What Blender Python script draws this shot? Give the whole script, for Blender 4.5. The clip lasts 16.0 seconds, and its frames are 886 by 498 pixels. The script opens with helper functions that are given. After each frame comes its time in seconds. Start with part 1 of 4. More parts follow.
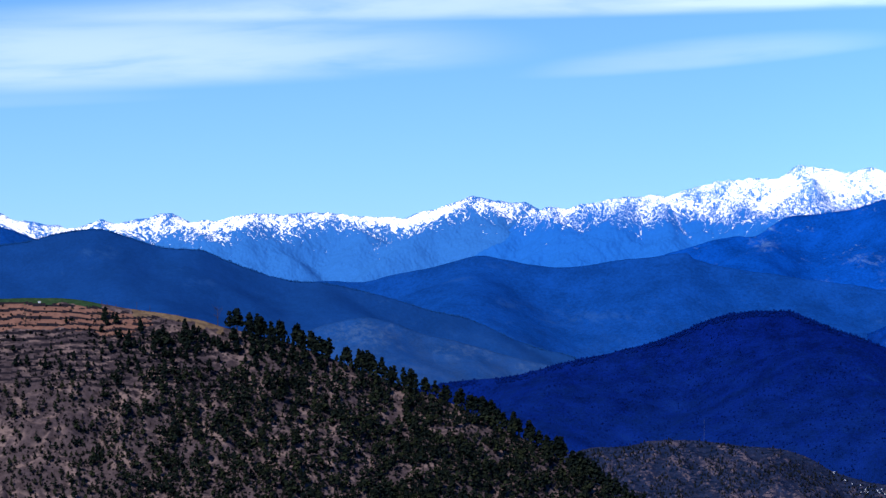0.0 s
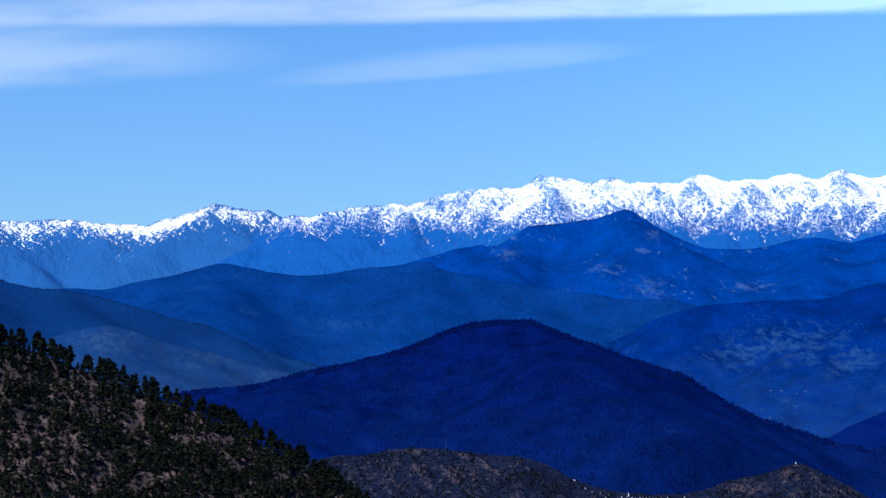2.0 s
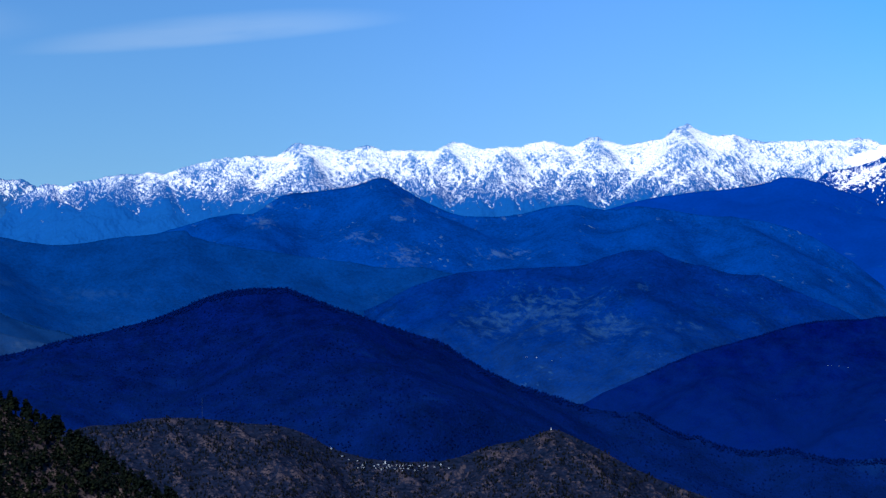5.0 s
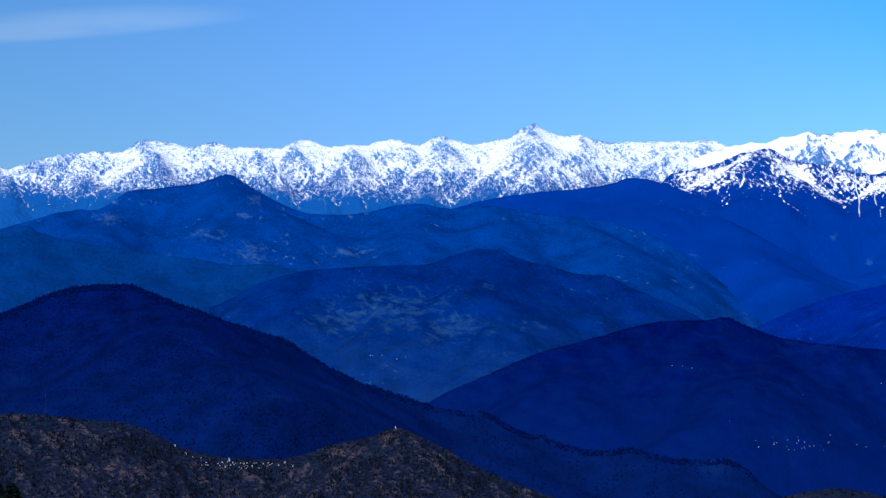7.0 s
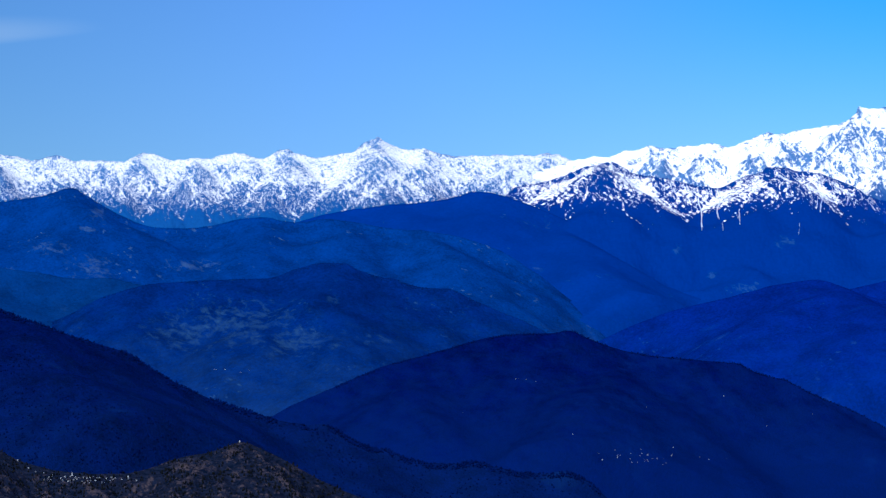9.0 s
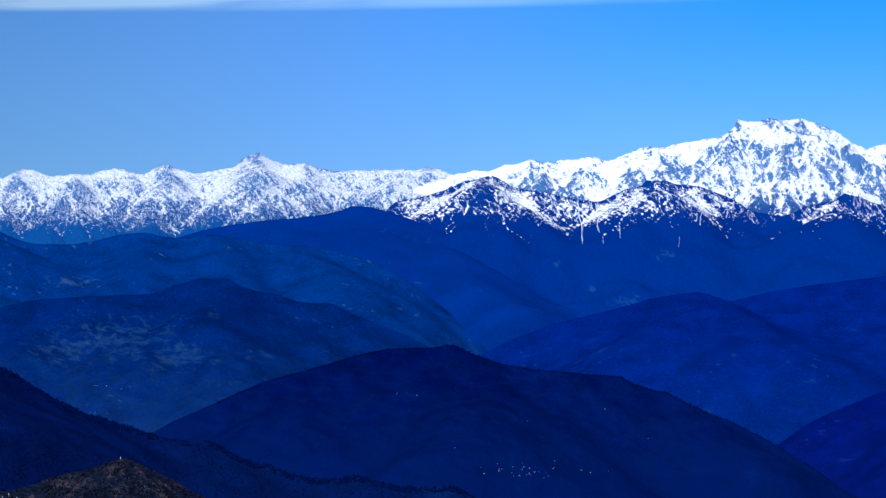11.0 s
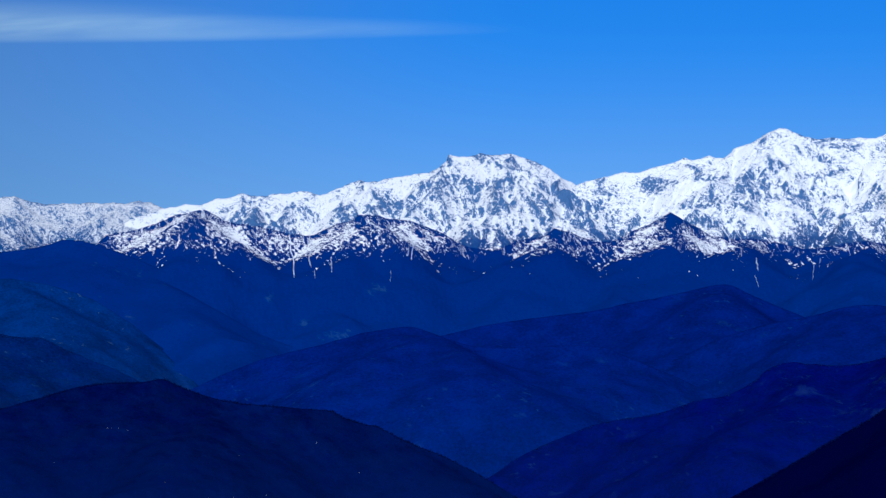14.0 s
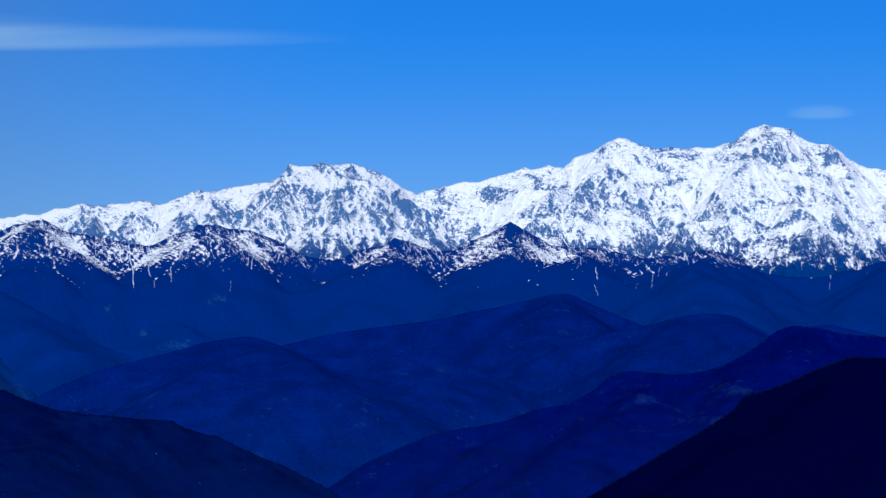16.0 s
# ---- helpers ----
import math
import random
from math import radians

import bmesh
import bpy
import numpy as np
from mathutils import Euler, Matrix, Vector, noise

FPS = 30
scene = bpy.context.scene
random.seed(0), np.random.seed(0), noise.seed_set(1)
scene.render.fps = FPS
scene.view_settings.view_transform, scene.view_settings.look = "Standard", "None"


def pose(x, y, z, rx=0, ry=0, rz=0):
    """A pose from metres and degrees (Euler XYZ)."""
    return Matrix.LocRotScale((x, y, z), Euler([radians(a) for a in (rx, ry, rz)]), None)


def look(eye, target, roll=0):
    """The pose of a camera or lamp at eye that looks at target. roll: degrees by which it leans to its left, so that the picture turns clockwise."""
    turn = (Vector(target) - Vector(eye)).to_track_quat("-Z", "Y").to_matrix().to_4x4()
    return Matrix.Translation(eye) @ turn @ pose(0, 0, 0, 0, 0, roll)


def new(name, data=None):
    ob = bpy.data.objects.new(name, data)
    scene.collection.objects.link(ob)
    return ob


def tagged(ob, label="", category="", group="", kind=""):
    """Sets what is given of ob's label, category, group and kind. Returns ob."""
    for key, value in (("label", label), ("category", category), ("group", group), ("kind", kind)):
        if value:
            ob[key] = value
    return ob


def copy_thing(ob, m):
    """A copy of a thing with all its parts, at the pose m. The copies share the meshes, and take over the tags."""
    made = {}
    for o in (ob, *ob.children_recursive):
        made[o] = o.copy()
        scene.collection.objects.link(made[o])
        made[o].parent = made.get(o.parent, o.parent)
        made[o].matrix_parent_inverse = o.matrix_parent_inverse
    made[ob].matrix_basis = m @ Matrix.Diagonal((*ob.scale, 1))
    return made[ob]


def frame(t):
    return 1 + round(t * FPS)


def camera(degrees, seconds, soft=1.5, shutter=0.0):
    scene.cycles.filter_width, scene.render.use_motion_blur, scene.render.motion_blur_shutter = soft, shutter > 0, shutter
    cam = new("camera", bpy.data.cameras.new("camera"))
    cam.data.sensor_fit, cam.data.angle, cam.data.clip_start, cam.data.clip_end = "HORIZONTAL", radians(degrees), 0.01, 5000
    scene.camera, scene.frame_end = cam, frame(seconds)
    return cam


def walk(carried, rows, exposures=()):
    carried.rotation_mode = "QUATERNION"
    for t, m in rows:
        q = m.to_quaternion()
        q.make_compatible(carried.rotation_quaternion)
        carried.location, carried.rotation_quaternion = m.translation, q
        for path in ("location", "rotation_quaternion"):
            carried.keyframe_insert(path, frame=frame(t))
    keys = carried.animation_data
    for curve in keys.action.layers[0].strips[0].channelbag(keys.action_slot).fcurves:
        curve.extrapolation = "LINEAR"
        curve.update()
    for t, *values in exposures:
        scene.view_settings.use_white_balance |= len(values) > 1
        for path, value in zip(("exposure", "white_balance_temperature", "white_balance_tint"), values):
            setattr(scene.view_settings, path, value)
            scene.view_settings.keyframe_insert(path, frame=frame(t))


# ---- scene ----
# ---- camera: a tripod head that turns on the spot, on a knoll above the valley ----
cam = camera(15.0, 16.0, soft=1.42)
EYE, UP = 200.0, 1.0
ROWS = [  # seconds, yaw, pitch, roll in degrees
    (0.0, -0.000, 0.000, 0.120),
    (0.5, -1.413, 0.075, -0.079),
    (1.0, -2.528, 0.123, -0.202),
    (1.5, -3.483, 0.134, -0.088),
    (2.0, -4.380, 0.138, -0.051),
    (2.5, -4.939, 0.043, 0.234),
    (3.0, -5.536, -0.075, 0.338),
    (3.5, -6.456, -0.211, 0.245),
    (4.0, -7.277, -0.352, 0.157),
    (6.5, -10.332, -0.410, 0.114),
    (7.0, -11.158, -0.443, -0.202),
    (7.5, -12.029, -0.417, -0.241),
    (8.0, -12.365, -0.328, -0.039),
    (8.5, -13.075, -0.275, 0.054),
    (9.0, -13.812, -0.205, -0.149),
    (11.5, -16.584, 0.160, -0.008),
    (12.0, -17.603, 0.321, -0.404),
    (12.5, -18.585, 0.553, -0.324),
    (13.0, -19.021, 0.624, 0.035),
    (13.5, -19.939, 0.621, 0.220),
    (14.0, -20.742, 0.608, 0.176),
    (14.5, -21.393, 0.573, -0.057),
    (15.0, -22.099, 0.618, -0.160),
    (15.5, -22.857, 0.677, -0.024),
    (16.0, -23.460, 0.759, 0.335),
]
EXPOSURES = [(0.0, 0.98, 5980, 18), (1.5, 0.71, 5850, 14), (3.5, 0.38, 5680, 10), (7.0, 0.24, 5650, 10), (9.0, 0.14, 5640, 10), (11.5, -0.18, 5600, 10), (12.5, -0.44, 5580, 10), (14.0, -0.60, 5580, 10), (16.0, -0.62, 5600, 10)]
walk(cam, [(t, pose(0, 0, EYE, 90 + UP + pitch, roll, yaw)) for t, yaw, pitch, roll in ROWS], EXPOSURES)

# ---- daylight ----
SUN_AZ, SUN_EL = 212.0, 44.0
sun = new("sun", bpy.data.lights.new("sun", "SUN"))
sun.data.energy, sun.data.angle, sun.data.color = 5.0, radians(0.53), (1.0, 0.95, 0.88)
away = Vector((math.sin(radians(SUN_AZ)) * math.cos(radians(SUN_EL)), math.cos(radians(SUN_AZ)) * math.cos(radians(SUN_EL)), math.sin(radians(SUN_EL))))
sun.matrix_world = look((0, 0, 900), Vector((0, 0, 900)) - away)

world = bpy.data.worlds.new("sky")
scene.world = world
world.use_nodes = True
wt = world.node_tree
wt.nodes.clear()


def node(tree, kind, **inputs):
    """A node of a tree, with its inputs set or linked by name or place (i0, i1)."""
    nd = tree.nodes.new(kind)
    for key, v in inputs.items():
        if key[0] == "_":
            setattr_plain(nd, key[1:], v)
            continue
        slot = nd.inputs[int(key[1:])] if key[0] == "i" and key[1:].isdigit() else nd.inputs[key]
        if isinstance(v, bpy.types.NodeSocket):
            tree.links.new(v, slot)
        else:
            slot.default_value = v
    return nd


def setattr_plain(nd, key, v):
    if key == "operation":
        nd.operation = v
    elif key == "type":
        nd.data_type = v
    elif key == "clamp":
        nd.use_clamp = v
    elif key == "interp":
        nd.interpolation_type = v
    elif key == "blend":
        nd.blend_type = v
    elif key == "noise":
        nd.noise_type = v


def mth(tree, op, a, b=0.0, c=0.0, clamp=False):
    nd = node(tree, "ShaderNodeMath", i0=a, i1=b, i2=c, _operation=op)
    nd.use_clamp = clamp
    return nd.outputs[0]


def smooth(tree, v, lo, hi):
    nd = node(tree, "ShaderNodeMapRange", i0=v, i1=lo, i2=hi, i3=0.0, i4=1.0, _interp="SMOOTHSTEP")
    return nd.outputs[0]


def blend(tree, fac, a, b, mode="MIX"):
    nd = tree.nodes.new("ShaderNodeMix")
    nd.data_type, nd.blend_type = "RGBA", mode
    for slot, v in ((nd.inputs[0], fac), (nd.inputs[6], a), (nd.inputs[7], b)):
        if isinstance(v, bpy.types.NodeSocket):
            tree.links.new(v, slot)
        elif isinstance(v, float):
            slot.default_value = v
        else:
            slot.default_value = (*v, 1.0) if len(v) == 3 else v
    return nd.outputs[2]


def fbm_node(tree, vec, scale, detail=5.0, rough=0.55, distort=0.0):
    return node(tree, "ShaderNodeTexNoise", Vector=vec, Scale=scale, Detail=detail, Roughness=rough, Distortion=distort).outputs["Fac"]


air = wt.nodes.new("ShaderNodeTexSky")
air.sky_type, air.sun_disc = "NISHITA", False
air.sun_elevation, air.sun_rotation = radians(SUN_EL), radians(SUN_AZ)
air.altitude, air.air_density, air.dust_density, air.ozone_density = 2200, 1.0, 0.1, 4.0
ray = wt.nodes.new("ShaderNodeTexCoord").outputs["Generated"]
sep = node(wt, "ShaderNodeSeparateXYZ", i0=ray).outputs
az = mth(wt, "MULTIPLY", mth(wt, "ARCTAN2", sep[0], sep[1]), 57.2958)
el = mth(wt, "MULTIPLY", mth(wt, "ARCSINE", sep[2]), 57.2958)
flow = node(wt, "ShaderNodeCombineXYZ", i0=mth(wt, "MULTIPLY", az, 0.16), i1=mth(wt, "ADD", mth(wt, "MULTIPLY", el, 1.3), mth(wt, "MULTIPLY", az, -0.05))).outputs[0]
wisps = fbm_node(wt, flow, 1.6, 6.0, 0.55, 0.3)
veil = None
# thin cirrus, firm below and frayed above: azimuth, elevation, half width, half height, tilt, density
for a0, e0, wa, we, tilt, dens in ((-6.6, 4.10, 8.8, 0.95, 0.030, 0.76), (-9.0, 3.45, 5.0, 0.28, 0.03, 0.16), (5.0, 5.22, 13.5, 0.52, 0.022, 0.85), (4.6, 4.22, 3.6, 0.36, 0.085, 0.36),
                                   (12.0, 5.24, 10.4, 0.34, 0.008, 0.60), (29.9, 3.98, 0.66, 0.17, 0.0, 0.30)):
    da = mth(wt, "SUBTRACT", az, a0)
    u = mth(wt, "DIVIDE", da, wa)
    v = mth(wt, "DIVIDE", mth(wt, "SUBTRACT", mth(wt, "SUBTRACT", el, e0), mth(wt, "MULTIPLY", da, tilt)), we)
    v = mth(wt, "ADD", mth(wt, "MULTIPLY", mth(wt, "MINIMUM", v, 0.0), 1.9), mth(wt, "MULTIPLY", mth(wt, "MAXIMUM", v, 0.0), 0.85))
    d2 = mth(wt, "ADD", mth(wt, "MULTIPLY", u, u), mth(wt, "MULTIPLY", v, v))
    body_ = mth(wt, "MULTIPLY", mth(wt, "MULTIPLY", smooth(wt, d2, 1.0, 0.0), smooth(wt, wisps, 0.10, 0.62)), dens)
    veil = body_ if veil is None else mth(wt, "ADD", veil, body_, clamp=True)
clear = smooth(wt, az, 2.0, 22.0)  # the sky tint turns deeper blue towards the high range, tuned to the pan
hue = blend(wt, 1.0, air.outputs[0], blend(wt, clear, (0.48, 0.735, 1.05), (0.58, 1.05, 1.94)), "MULTIPLY")
haze = mth(wt, "MULTIPLY", smooth(wt, az, 4.0, 12.0), smooth(wt, az, 23.0, 14.0))  # a slightly warmer sky tint between the two, tuned to the pan
hue = blend(wt, haze, hue, blend(wt, 1.0, hue, (1.08, 1.00, 0.95), "MULTIPLY"))
far_blue = smooth(wt, az, 11.0, 23.0)
rise = smooth(wt, el, 1.6, 5.8)
hue = blend(wt, far_blue, hue, blend(wt, 1.0, hue, blend(wt, rise, (1.25, 1.10, 1.0), (0.40, 0.92, 1.05)), "MULTIPLY"))  # deeper blue overhead
cloudy = blend(wt, veil, hue, blend(wt, clear, (6.0, 7.8, 10.2), (7.6, 13.0, 19.0)))
bg = node(wt, "ShaderNodeBackground", Color=cloudy, Strength=0.06)
wt.links.new(bg.outputs[0], node(wt, "ShaderNodeOutputWorld").inputs[0])


# ---- materials ----
def material(name, rough=0.9):
    m = bpy.data.materials.new(name)
    m.use_nodes = True
    t = m.node_tree
    b = t.nodes["Principled BSDF"]
    b.inputs["Roughness"].default_value = rough
    b.inputs["Specular IOR Level"].default_value = 0.0 if rough > 0.85 else 0.2
    where = t.nodes.new("ShaderNodeTexCoord").outputs["Object"]
    return m, t, b, where


def relief(t, b, height, depth, strength=0.7):
    bump = node(t, "ShaderNodeBump", Height=height, Distance=depth, Strength=strength)
    t.links.new(bump.outputs[0], b.inputs["Normal"])


def slope_cover(name, wood, glade, amount, size, calm=1.0, hazed_fields=0.35, ribbed=0.0, flecks=0.30, banked=0.0):
    """Woodland with paler clearings and, where given, bare rock."""
    m, t, b, where = material(name)
    crowns = fbm_node(t, where, 1.0 / (size * 0.05), 4.0, 0.75)
    stands = fbm_node(t, where, 1.0 / size, 6.0, 0.62, 0.4)
    low = fbm_node(t, where, 1.0 / (size * 3.2), 3.0)
    folds = fbm_node(t, where, 1.0 / (size * 0.5), 5.0, 0.6)
    tone = mth(t, "ADD", mth(t, "MULTIPLY", crowns, 0.55), mth(t, "MULTIPLY", folds, 0.45))
    col = blend(t, smooth(t, tone, 0.32, 0.68), tuple((1 - 0.35 * calm) * c for c in wood), tuple((1 + 0.35 * calm) * c for c in wood))
    patch = mth(t, "MULTIPLY", smooth(t, stands, 0.60 - amount, 0.72 - amount), smooth(t, low, 0.40, 0.60))
    slanted = node(t, "ShaderNodeVectorRotate", Vector=where, Axis=(0.0, 1.0, 0.0), Angle=radians(-28)).outputs[0]
    slanted = node(t, "ShaderNodeVectorMath", i0=slanted, i1=(0.75, 0.5, 1.2), _operation="MULTIPLY").outputs[0]
    open_ = node(t, "ShaderNodeAttribute")
    open_.attribute_name = "open_ground"
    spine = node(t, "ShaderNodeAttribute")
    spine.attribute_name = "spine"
    # Relief shading painted in: gullies slightly darker, ribs slightly lighter.
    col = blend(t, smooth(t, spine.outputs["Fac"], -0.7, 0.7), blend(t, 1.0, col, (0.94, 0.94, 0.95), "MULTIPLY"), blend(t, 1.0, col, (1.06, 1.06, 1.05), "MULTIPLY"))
    ragged = mth(t, "ADD", mth(t, "ADD", open_.outputs["Fac"], mth(t, "MULTIPLY", spine.outputs["Fac"], 1.2)), mth(t, "MULTIPLY", mth(t, "SUBTRACT", fbm_node(t, slanted, 7.0 / size, 7.0, 0.70, 0.5), 0.5), 4.0))
    patch = mth(t, "MAXIMUM", mth(t, "MULTIPLY", patch, 0.6), mth(t, "MULTIPLY", mth(t, "MULTIPLY", smooth(t, ragged, 0.40, 1.35), 0.46), smooth(t, open_.outputs["Fac"], 0.02, 0.25)))
    # small scattered clearings and bare banks
    dots = mth(t, "MULTIPLY", smooth(t, fbm_node(t, slanted, 1.0 / (size * 0.10), 3.0, 0.6, 0.4), 0.60, 0.70), smooth(t, fbm_node(t, where, 1.0 / (size * 1.1), 3.0, 0.6), 0.50, 0.64))
    col = blend(t, mth(t, "MULTIPLY", dots, flecks), col, glade)
    # paler lower slopes: terraced fields and scrub, and valley haze painted in
    height = node(t, "ShaderNodeSeparateXYZ", i0=where).outputs[2]
    field_haze = mth(t, "ADD", mth(t, "DIVIDE", mth(t, "SUBTRACT", 225.0, height), 200.0), mth(t, "MULTIPLY", mth(t, "SUBTRACT", fbm_node(t, slanted, 3.0 / size, 7.0, 0.7), 0.5), 1.1))
    col = blend(t, mth(t, "MULTIPLY", smooth(t, field_haze, 0.10, 0.80), hazed_fields), col, glade)
    col = blend(t, patch, col, glade)
    if ribbed:
        bank = mth(t, "ADD", spine.outputs["Fac"], mth(t, "MULTIPLY", mth(t, "SUBTRACT", fbm_node(t, slanted, 3.2 / size, 6.0, 0.75, 0.3), 0.5), 3.2))
        col = blend(t, mth(t, "MULTIPLY", smooth(t, bank, 0.15, 0.75), ribbed), col, glade)
    if banked:  # overgrown banks between narrow old terraces, along the contours
        q = mth(t, "ADD", mth(t, "DIVIDE", height, 2.4), mth(t, "MULTIPLY", fbm_node(t, where, 0.05, 4.0, 0.6), 7.0))
        q = mth(t, "ABSOLUTE", mth(t, "SUBTRACT", mth(t, "FRACT", q), 0.5))
        kept_ = smooth(t, fbm_node(t, where, 0.10, 4.0, 0.6, 0.4), 0.42, 0.56)
        col = blend(t, mth(t, "MULTIPLY", mth(t, "MULTIPLY", smooth(t, q, 0.22, 0.10), kept_), banked), col, tuple(0.7 * c for c in wood))
    t.links.new(col, b.inputs["Base Color"])
    relief(t, b, crowns, size * 0.022, 0.7 * calm)
    return m


def snow_cover(name, rock, wood, line, spread, cap, ribs, noisy=1.0, crestwise=0.0, zoned=0.5, fine=1.0, rugged=0.25, lines=1.0, haze_white=1.0):
    """Snow on rock: it lies in the gullies and on easy ground, and the ribs stand bare; it thins out downwards round a
    line.
    cap: how full the cover is high up; ribs: how much the bare ribs tell; crestwise: depth of the line below the crest,
    in place of its height;
    last factor: how white the snow stays under painted haze."""
    m, t, b, where = material(name, 0.9)
    sp = node(t, "ShaderNodeSeparateXYZ", i0=where).outputs

    def stretched(x, y, z):
        return node(t, "ShaderNodeVectorMath", i0=where, i1=(x, y, z), _operation="MULTIPLY").outputs[0]

    crag = fbm_node(t, stretched(1.0, 0.6, 1.5), 0.17 * fine, 7.0, 0.78, 0.7)
    big = fbm_node(t, stretched(1.0, 0.5, 1.4), 0.021, 4.0, 0.6, 0.6)
    mid_ = fbm_node(t, stretched(1.0, 0.5, 1.2), 0.06 * fine, 6.0, 0.7, 0.8)
    below = node(t, "ShaderNodeAttribute")
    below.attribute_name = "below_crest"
    spine = node(t, "ShaderNodeAttribute")
    spine.attribute_name = "spine"
    rib = spine.outputs["Fac"]
    level = mth(t, "SUBTRACT", crestwise, below.outputs["Fac"]) if crestwise else mth(t, "SUBTRACT", sp[2], line)
    fall = mth(t, "DIVIDE", level, spread)
    top = mth(t, "MINIMUM", fall, cap)
    score = mth(t, "SUBTRACT", top, mth(t, "MULTIPLY", rib, ribs))
    score = mth(t, "ADD", score, mth(t, "MULTIPLY", mth(t, "SUBTRACT", crag, 0.5), 2.6 * noisy))
    score = mth(t, "ADD", score, mth(t, "MULTIPLY", mth(t, "SUBTRACT", mid_, 0.5), 1.5 * noisy))
    # thin ledges of rock across the snow, and thin runnels of snow down the rock
    ledge = fbm_node(t, stretched(0.8, 0.5, 1.6), 0.075 * fine, 6.0, 0.62, 1.0)
    runnel = fbm_node(t, stretched(1.2, 0.3, 0.5), 0.075 * fine, 5.0, 0.6, 0.9)
    score = mth(t, "SUBTRACT", score, mth(t, "MULTIPLY", smooth(t, mth(t, "ABSOLUTE", mth(t, "SUBTRACT", ledge, 0.5)), 0.035, 0.0), 0.9 * lines))
    score = mth(t, "ADD", score, mth(t, "MULTIPLY", smooth(t, mth(t, "ABSOLUTE", mth(t, "SUBTRACT", runnel, 0.5)), 0.030, 0.0), mth(t, "MULTIPLY", smooth(t, fall, -1.7, -0.3), 0.9 * lines)))
    score = mth(t, "ADD", score, mth(t, "MULTIPLY", mth(t, "SUBTRACT", big, 0.5), 4.0 * zoned))
    score = mth(t, "ADD", score, mth(t, "MULTIPLY", smooth(t, below.outputs["Fac"], 16.0, 2.0), 0.28))
    snow = smooth(t, score, -0.10, 0.16)
    grain = fbm_node(t, where, 0.20, 5.0, 0.65)
    # Rock, wood and clearings take colours with blue haze already painted in.
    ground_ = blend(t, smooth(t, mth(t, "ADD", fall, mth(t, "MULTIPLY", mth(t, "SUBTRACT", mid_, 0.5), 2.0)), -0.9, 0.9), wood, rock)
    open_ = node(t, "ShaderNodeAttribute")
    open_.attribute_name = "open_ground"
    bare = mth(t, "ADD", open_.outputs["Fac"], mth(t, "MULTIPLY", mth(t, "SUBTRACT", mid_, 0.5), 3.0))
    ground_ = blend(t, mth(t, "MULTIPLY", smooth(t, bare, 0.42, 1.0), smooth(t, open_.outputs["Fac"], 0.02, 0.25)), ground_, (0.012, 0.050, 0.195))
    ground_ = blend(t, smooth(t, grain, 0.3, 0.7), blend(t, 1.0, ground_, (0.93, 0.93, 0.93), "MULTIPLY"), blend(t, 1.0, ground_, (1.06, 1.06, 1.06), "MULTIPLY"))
    # Haze over the farther ranges is painted in by dimming the snow's white.
    col = blend(t, snow, ground_, blend(t, grain, tuple(haze_white * c for c in (0.86, 0.90, 0.94)), tuple(haze_white * c for c in (0.94, 0.965, 0.98))))
    t.links.new(col, b.inputs["Base Color"])
    relief(t, b, crag, 4.0, rugged)
    return m


def plain(name, colour, rough=0.8, size=1.0, vary=0.25):
    m, t, b, where = material(name, rough)
    g = fbm_node(t, where, 1.0 / size, 5.0, 0.65)
    each = node(t, "ShaderNodeObjectInfo").outputs["Random"]
    k = mth(t, "ADD", mth(t, "MULTIPLY", g, vary * 1.6), mth(t, "MULTIPLY", each, vary))
    t.links.new(blend(t, k, tuple(c * (1 - vary) for c in colour), tuple(min(1.0, c * (1 + vary)) for c in colour)), b.inputs["Base Color"])
    return m


def needles(name, colour, vary=0.5, warm=(1.8, 1.3, 0.6)):
    m, t, b, where = material(name, 0.95)
    isl = node(t, "ShaderNodeNewGeometry").outputs["Random Per Island"]
    each = node(t, "ShaderNodeObjectInfo").outputs["Random"]
    stand = fbm_node(t, where, 0.22, 3.0)
    k = mth(t, "ADD", mth(t, "MULTIPLY", isl, 0.25), mth(t, "ADD", mth(t, "MULTIPLY", each, 0.1), mth(t, "MULTIPLY", smooth(t, stand, 0.46, 0.66), 0.6)))
    t.links.new(blend(t, k, tuple(c * (1 - vary) for c in colour), tuple(c * w for c, w in zip(colour, warm))), b.inputs["Base Color"])
    return m


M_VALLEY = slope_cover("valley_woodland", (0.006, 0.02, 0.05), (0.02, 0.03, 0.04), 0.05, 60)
M_SCRUB = slope_cover("dry_grass_slope", (0.024, 0.0185, 0.021), (0.118, 0.084, 0.074), 0.14, 5, calm=2.0, hazed_fields=0.12)
M_TERRACE = slope_cover("ploughed_terrace_soil", (0.082, 0.043, 0.032), (0.105, 0.062, 0.045), 0.10, 5, hazed_fields=0.0)
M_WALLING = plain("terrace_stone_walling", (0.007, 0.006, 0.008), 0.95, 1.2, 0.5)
M_GREEN = slope_cover("young_wheat", (0.011, 0.024, 0.011), (0.030, 0.034, 0.018), 0.05, 4, calm=1.2, hazed_fields=0.0)
M_STRAW = slope_cover("straw_grass", (0.060, 0.042, 0.027), (0.085, 0.060, 0.034), 0.15, 4, calm=1.5, hazed_fields=0.0)
M_BROWN = slope_cover("scrub_slope", (0.0032, 0.0074, 0.0215), (0.066, 0.050, 0.054), 0.04, 5, calm=1.8, hazed_fields=0.05, ribbed=0.58, banked=1.0)
